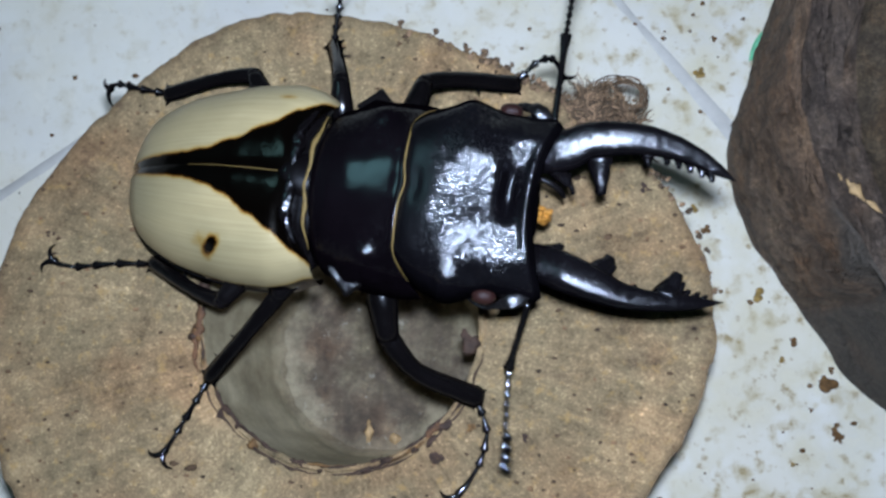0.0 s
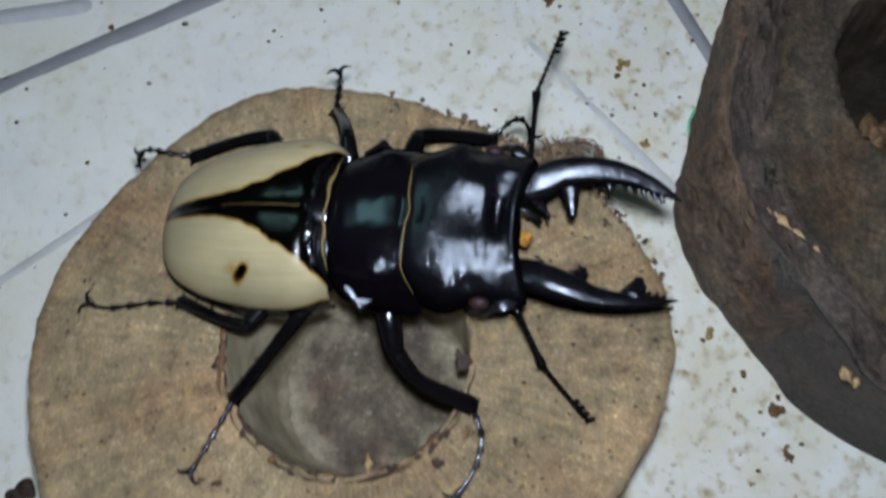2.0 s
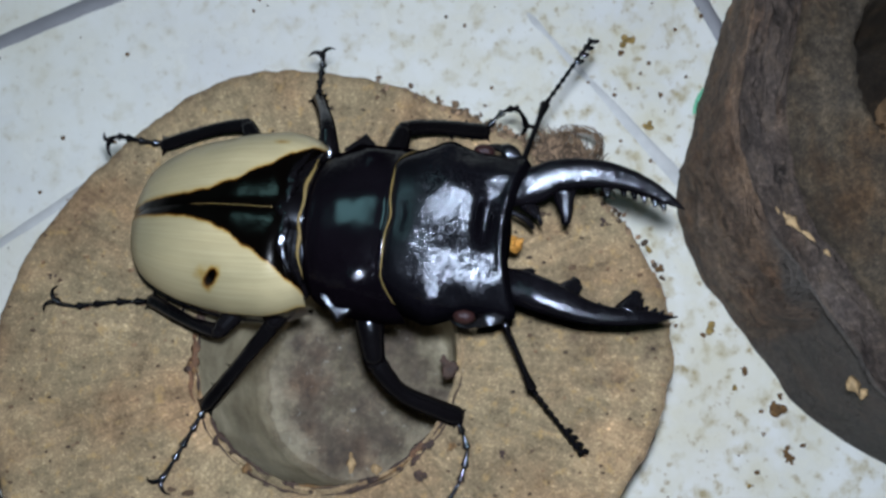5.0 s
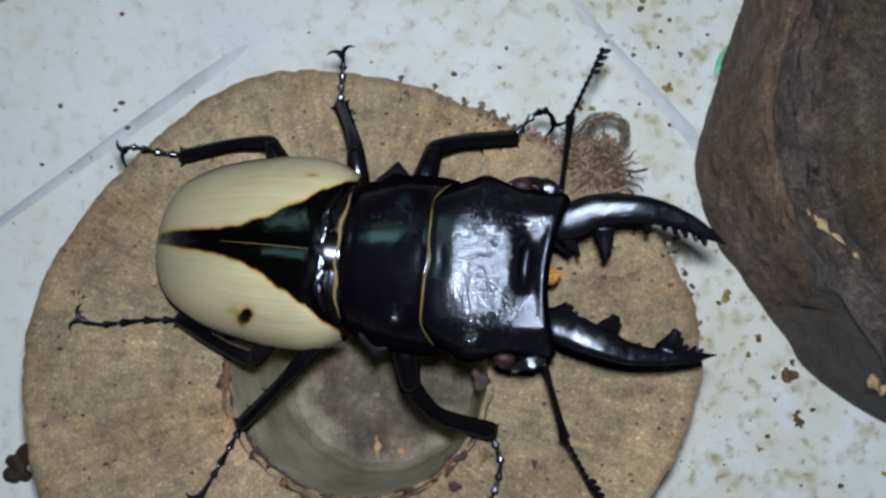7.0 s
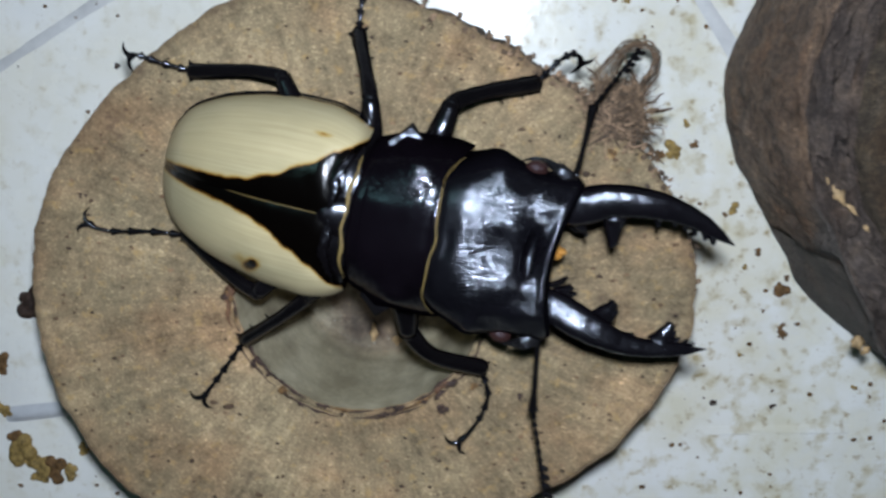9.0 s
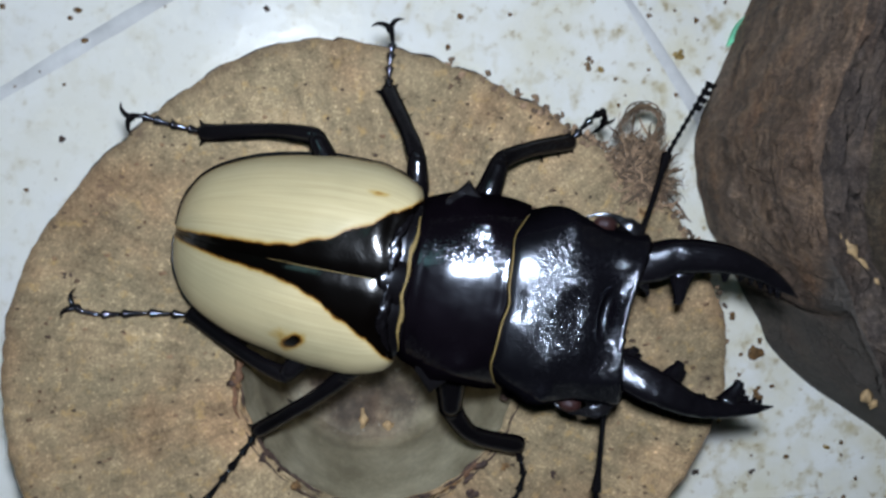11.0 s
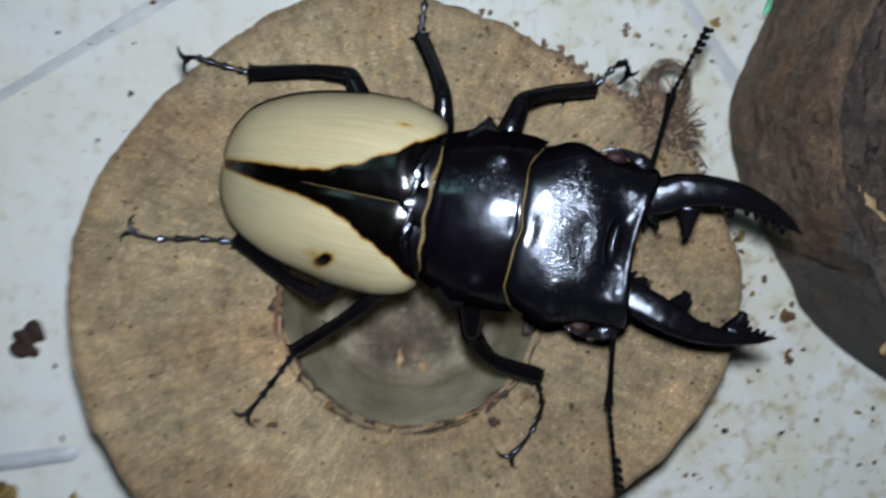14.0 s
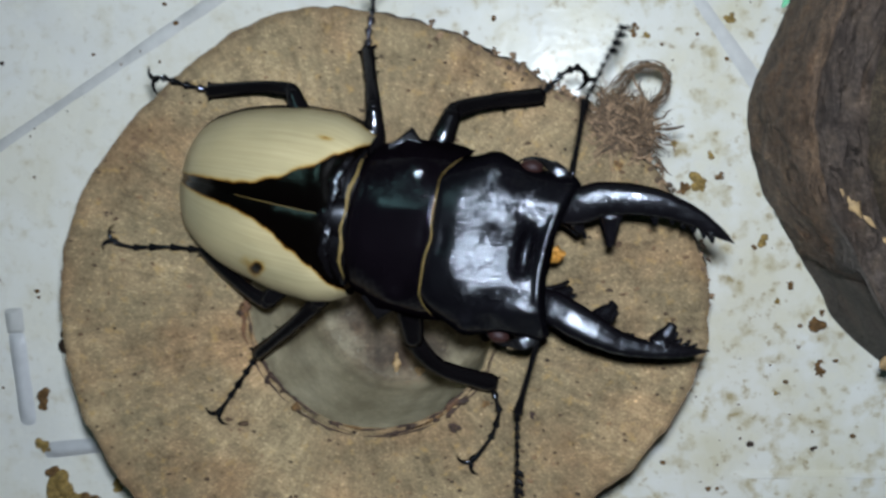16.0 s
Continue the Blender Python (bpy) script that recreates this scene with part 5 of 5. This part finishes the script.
# ---- crumbs ----
def crumb(x, y, z, size, material, label, seed, flat=0.45):
    """One clot of frass: granules of several sizes grown together under one skin."""
    rng = random.Random(seed)
    grains = []
    for k in range(int(5 + size * 4)):
        r = size * rng.uniform(0.15, 0.42)
        q, a = size * rng.random() ** 0.7 * 0.85, rng.uniform(0, 6.3)
        grains.append((q * math.cos(a), q * math.sin(a) * 0.75, r))
    rays, rings = 40, 9
    verts = []
    for j in range(rays):
        a = 2 * math.pi * j / rays
        c, e = math.cos(a), math.sin(a)
        reach = 0.12 * size
        for gx, gy, r in grains:
            across, ahead = abs(gy * c - gx * e), gx * c + gy * e
            if across < r:
                reach = max(reach, ahead + math.sqrt(r * r - across * across))
        for i in range(rings):
            q = reach * (i + 0.02) / (rings - 1)
            px, py = q * c, q * e
            high = max([0.0] + [math.sqrt(max(0.0, r * r - (px - gx) ** 2 - (py - gy) ** 2)) for gx, gy, r in grains])
            high += size * 0.12 * noise.noise(Vector((px / size * 3 + seed, py / size * 3, 0)))
            verts.append((px, py, max(0.05, high * (flat + 0.45)) if i < rings - 1 else -0.25))
    ob = shape("frass_crumb", verts, [q[::-1] for q in grid_faces(rays, rings)] + [(i, i + 1, (rays - 1) * rings + i + 1, (rays - 1) * rings + i) for i in range(rings - 1)],
               material, None, at=pose(x * MM, y * MM, z * MM, 0, 0, rng.random() * 360))
    return tagged(ob, label, "crumb", "frass crumbs")


# crumbs between the two pieces of wood, behind the slice, and beside it: x, y, size, tone
GAP_CRUMBS = [(69.3, -19.2, 2.5, 0), (70.6, -16.6, 1.0, 0), (71.1, -28.7, 1.9, 0), (57.7, -2.2, 1.9, 2), (56.2, -3.6, 1.0, 0), (64, -11.4, 1.3, 0), (61.6, -14.7, 0.9, 2), (44, 9.2, 2.6, 2), (41.3, 8.0, 1.8, 0),
              (71.6, -45.4, 1.0, 1), (58.6, -45.2, 1.1, 1), (88.3, -40.2, 1.0, 2), (48.3, 10.6, 1.2, 0), (46, 14.5, 1.2, 2), (38.5, 17, 1.1, 2), (66.5, -24, 0.7, 0), (63, -34, 0.7, 2)]
EDGE_CRUMBS = [(-98.5, -46.2, 2.9, 0), (-98.9, -57.3, 2.6, 2), (-95.4, -67.5, 4.8, 2), (-91, -71.5, 4.2, 2), (-96.5, -64.0, 2.6, 0), (-84.5, -71.5, 2.6, 2), (-92.5, -69.5, 2.2, 2), (-88, -70.9, 4.0, 0), (-91.2, -31.6, 4.9, 1),
               (-85.5, -56.3, 1.3, 0), (-106.5, 29.1, 1.0, 1), (-77.5, 78.7, 1.4, 0), (-101.7, 66.3, 1.2, 0), (-70.9, 20.4, 1.1, 1), (-81, -65.5, 2.0, 2), (-84, -52, 0.8, 1)]
def green_scrap():
    """A thin curled scrap lying half under the log."""
    verts = []
    for i in range(13):
        f = i / 12
        x, y, w = 57.7 + 3.6 * f, 44.4 + 6.2 * f + 0.4 * math.sin(f * 3.1), 0.9 * math.sin(math.pi * (0.06 + 0.9 * f)) ** 0.7
        for k in range(7):
            u = -1 + k / 3
            verts.append((x + 0.85 * w * u, y - 0.52 * w * u, 0.25 + 0.5 * u * u + 0.5 * f))
    top = grid_faces(13, 7)
    n = len(verts)
    verts += [(x, y, z - 0.18) for x, y, z in verts]
    ob = shape("green_scrap", verts, [q[::-1] for q in top] + [tuple(i + n for i in q) for q in top], plain("mint_green_film", (0.24, 0.72, 0.45), 0.35, 500, 0.2, 0.1))
    return tagged(ob, "small mint-green curled scrap beside the foot of the log", "scrap")


green_scrap()
FAR_CRUMBS = [(29.3, 39.4, 1.8, 0), (31.6, 38.2, 1.3, 2), (28.3, 79.7, 2.0, 0), (44.5, 62, 2.2, 2), (43, 59.5, 1.3, 0), (-59.8, 78.9, 1.1, 1), (-34.1, 46.4, 1.1, 1), (47.6, 42, 1.6, 2), (51, 49.1, 0.9, 0),
              (41.1, 49.4, 0.8, 0)]
for k, (x, y, size, tone) in enumerate(GAP_CRUMBS + FAR_CRUMBS + EDGE_CRUMBS):
    crumb(x, y, -0.2, size * 0.9, (FRASS, FRASS_DARK, FRASS_PALE)[tone], ("brown", "dark", "ochre")[tone] + " crumb of frass on the white floor", 10 + k)
drop = shape("dried_food_drop", *ball((0, 0, 0), (6.0, 6.4, 0.3), 8, 36, 0.2, 4.0), plain("dried_jelly", (0.58, 0.5, 0.27), 0.4, 260, 0.3, 0.1), None, at=pose(-0.1165, 0.0005, -0.0002))
tagged(drop, "flat dried yellowish drop of food on the white floor", "food drop")
WOOD_CRUMBS = [(-58.6, 2.9, 1.3, 1), (0, -29.7, 2.1, 1), (-36.3, -39, 0.9, 1), (-31.4, -23.4, 1.7, 1), (-6.1, -50.2, 0.7, 1), (12.7, -26.8, 1.2, 1), (16.8, -14.7, 0.9, 0), (-3.4, -38, 0.9, 1),
               (-12.1, -36.6, 0.8, 1), (-32.4, -49.3, 0.9, 1), (29.9, 8.9, 1.8, 1), (-35.6, -12.5, 1.5, 0), (4.6, -13.2, 3.0, 1), (-18.8, -35.2, 0.7, 1), (24, 14, 1.5, 0), (5.0, -25.5, 1.2, 0)]
for k, (x, y, size, tone) in enumerate(WOOD_CRUMBS):
    crumb(x, y, 49.5, size * 0.7, (FRASS, FRASS_DARK)[tone], "dark crumb of frass on the wood", 60 + k, 0.3)

v, f = [], []
rng = random.Random(9)
pieces = []
for i in range(420):
    x, y = rng.uniform(-118, 100), rng.uniform(-85, 95)
    if math.hypot((x - SLICE[0]) / 54, (y - SLICE[1]) / 47.5) < 1.04 or x > smoothed(LOG_EDGE, y) - 1:
        continue
    if x < 30 and rng.random() < 0.55:
        continue
    s = rng.uniform(0.15, 0.55)
    pieces.append(ball((x, y, 0.0), (s * rng.uniform(0.7, 1.6), s, s * 0.4), 5, 7, 0.6, i))
ob = shape("fine_frass", *joined(*pieces), FRASS, None)
tagged(ob, "fine brown specks of frass scattered on the box floor", "crumbs", kind="stuff")


rng = random.Random(21)
pieces = []
for i in range(520):
    a, q = rng.uniform(0, 2 * math.pi), rng.random()
    r = 22.5 + (slice_radius(a) - 23.5) * (q if rng.random() < 0.6 else q ** 0.3)
    x, y = SLICE[0] + r * math.cos(a), SLICE[1] + r * math.sin(a)
    size = rng.uniform(0.08, 0.3) * (1.6 if rng.random() < 0.12 else 1.0)
    pieces.append(ball((x, y, 49.75 - 0.5 * (r > slice_radius(a) - 1.2)), (size * rng.uniform(0.7, 2.0), size, size * 0.5), 5, 7, 0.7, i))
ob = shape("wood_flecks", *joined(*pieces), fibre("wood_fleck_brown", (0.11, 0.065, 0.035)), None)
tagged(ob, "fine dark flecks of sawdust and frass on the cut wood", "crumbs", kind="stuff")


# ---- the light of the phone that films ----
def torch():
    thing = empty("phone_torch", pose(0, 0, 0))
    tagged(thing, "small white torch lamp beside the filming lens", "torch")
    v = [(3.2 * math.cos(a), 3.2 * math.sin(a), 0) for a in [math.pi * i / 16 for i in range(32)]]
    shape("lens", v, [tuple(range(31, -1, -1))], glowing("torch_glow", (0.87, 0.98, 1.14), TORCH_POWER), thing, "glowing white lens")
    ring = [(q * math.cos(a), q * math.sin(a), z) for q, z in ((3.3, 0.0), (4.2, 0.0), (4.2, 1.5), (0.5, 1.5)) for a in [math.pi * i / 16 for i in range(32)]]
    shape("housing", ring, grid_faces(4, 32, True), TABLE, thing, "dark rim")
    return thing


torch_thing = torch()


def ceiling_light():
    thing = empty("ceiling_light", pose(-1.4, 1.12, 2.4))
    tagged(thing, "dim greenish-white square lamp on the ceiling", "ceiling lamp")
    rim = [(x, y, z) for z in (0, -50) for x, y in ((-380, -300), (380, -300), (380, 300), (-380, 300))]
    shape("frame", rim, [(0, 1, 5, 4), (1, 2, 6, 5), (2, 3, 7, 6), (3, 0, 4, 7)], PAPER, thing, "white lamp frame", smooth=False)
    shape("diffuser", [(-375, -295, -46), (375, -295, -46), (375, 295, -46), (-375, 295, -46)], [(0, 3, 2, 1)], glowing("dim_tube_glow", (0.5, 1.0, 0.97), 1.6), thing, "greenish-white diffuser")
    return thing


ceiling_light()

FEELER_LEFT = [
(0, 28.2, 23.3, 19.0, 28.4, 35.5, 13.2),
    (0.5, 29.5, 23.1, 18.3, 32.2, 33.7, 10.3),
    (1, 31.5, 22.5, 17.1, 36.9, 33.2, 10.8),
    (1.5, 32.9, 22.2, 17.8, 41.0, 32.5, 14.6),
    (2, 28.3, 23.2, 18.7, 31.5, 35.8, 14.9),
    (2.5, 29.0, 23.2, 19.1, 32.5, 35.8, 15.8),
    (3, 27.8, 23.2, 18.8, 30.3, 36.1, 15.4),
    (5.5, 31.4, 21.7, 14.8, 38.2, 33.1, 12.7),
    (6, 31.9, 22.2, 16.3, 39.0, 32.5, 11.4),
    (6.5, 29.0, 22.6, 16.0, 32.7, 34.4, 10.7),
    (7, 28.9, 22.8, 16.5, 33.2, 34.3, 10.9),
    (7.5, 29.6, 23.0, 22.2, 36.2, 30.9, 13.4),
    (8, 29.2, 21.2, 13.3, 29.5, 31.0, 4.0),
    (8.5, 32.0, 19.6, 12.2, 38.5, 27.3, 3.2),
    (9, 29.5, 20.4, 12.2, 35.2, 29.2, 3.8),
    (9.5, 30.8, 21.0, 13.4, 37.1, 30.6, 6.3),
    (10, 31.6, 21.1, 13.9, 37.8, 30.8, 6.8),
    (12.5, 30.5, 22.8, 17.4, 35.7, 34.9, 14.4),
    (13, 31.2, 22.6, 17.3, 36.7, 34.3, 13.4),
    (13.5, 31.0, 22.3, 16.2, 36.0, 34.0, 11.4),
    (14, 30.3, 22.0, 14.9, 35.0, 33.0, 8.7),
    (14.5, 30.5, 20.9, 13.2, 36.0, 31.0, 6.1),
    (15, 28.7, 21.2, 13.2, 33.0, 30.9, 4.9),
    (15.5, 31.2, 19.4, 11.6, 36.4, 28.8, 3.4),
    (16, 28.3, 21.7, 14.0, 31.6, 33.2, 7.7),
]
FEELER_RIGHT = [
(0, 27.0, -19.2, 11.1, 28.1, -32.4, 8.5),
    (0.5, 31.2, -20.9, 13.4, 36.9, -30.6, 6.0),
    (1, 29.1, -18.7, 10.5, 30.2, -29.5, 2.6),
    (1.5, 30.4, -21.3, 13.7, 33.8, -30.4, 4.4),
    (2, 33.1, -17.5, 10.9, 41.5, -24.4, 2.9),
    (2.5, 30.6, -18.9, 11.0, 36.0, -27.6, 3.0),
    (3, 34.5, -17.2, 11.6, 43.8, -23.3, 3.9),
    (5.5, 31.7, -20.4, 13.0, 38.8, -30.2, 6.9),
    (6, 26.6, -21.6, 14.0, 28.0, -34.2, 9.4),
    (6.5, 30.6, -22.4, 16.2, 34.6, -31.7, 7.2),
    (7, 32.7, -21.8, 16.1, 39.6, -31.3, 9.6),
    (7.5, 27.0, -22.0, 14.8, 28.3, -32.8, 6.8),
    (8, 30.9, -22.2, 15.7, 36.2, -34.6, 16.9),
    (8.5, 27.6, -23.2, 18.7, 29.9, -36.5, 18.7),
    (9, 30.3, -23.0, 18.1, 35.0, -35.6, 18.0),
    (9.5, 30.9, -22.8, 17.8, 35.4, -35.4, 15.6),
    (10, 28.6, -23.2, 18.8, 31.2, -36.4, 17.7),
    (12.5, 32.0, -22.7, 20.0, 37.2, -33.4, 13.5),
    (13, 31.3, -22.7, 17.7, 35.6, -34.4, 12.6),
    (13.5, 31.6, -22.0, 15.8, 36.4, -33.7, 10.9),
    (14, 31.0, -22.6, 17.1, 35.7, -35.1, 15.2),
    (14.5, 30.9, -22.8, 17.6, 36.1, -35.2, 17.8),
    (15, 29.0, -22.8, 16.7, 31.4, -35.8, 19.5),
    (15.5, 27.9, -23.0, 17.5, 31.1, -36.1, 16.9),
    (16, 27.6, -23.0, 17.6, 30.1, -36.3, 16.6),
]


def turned(d):
    return Vector(d).to_track_quat("X", "Z").to_matrix().to_4x4()


def feeler_rows(rows, base):
    stem_rows, tip_rows = [], []
    for t, ex, ey, ez, tx, ty, tz in rows:
        stem = Matrix.Translation(Vector(base) * MM) @ turned((ex - base[0], ey - base[1], ez - base[2]))
        elbow = Vector((ex, ey, ez)) * MM
        tip = Matrix.Translation(elbow) @ turned((tx - ex, ty - ey, tz - ez))
        rel = stem.inverted() @ tip
        stem_rows.append((t, stem))
        tip_rows.append((t, Matrix.Translation((STEM * MM, 0, 0)) @ rel.to_3x3().to_4x4()))
    return stem_rows, tip_rows


def motions():
    for rows, base, stem, tip in ((FEELER_LEFT, (28.3, 11.3, 20.0), feeler_left, feeler_left_tip), (FEELER_RIGHT, (28.3, -11.3, 20.0), feeler_right, feeler_right_tip)):
        stem_rows, tip_rows = feeler_rows(rows, base)
        walk(stem, stem_rows)
        walk(tip, tip_rows)
    walk(torch_thing, [(t, pose(*place) @ pose(0.001, 0.008, 0.002)) for t, *place in PATH])


motions()
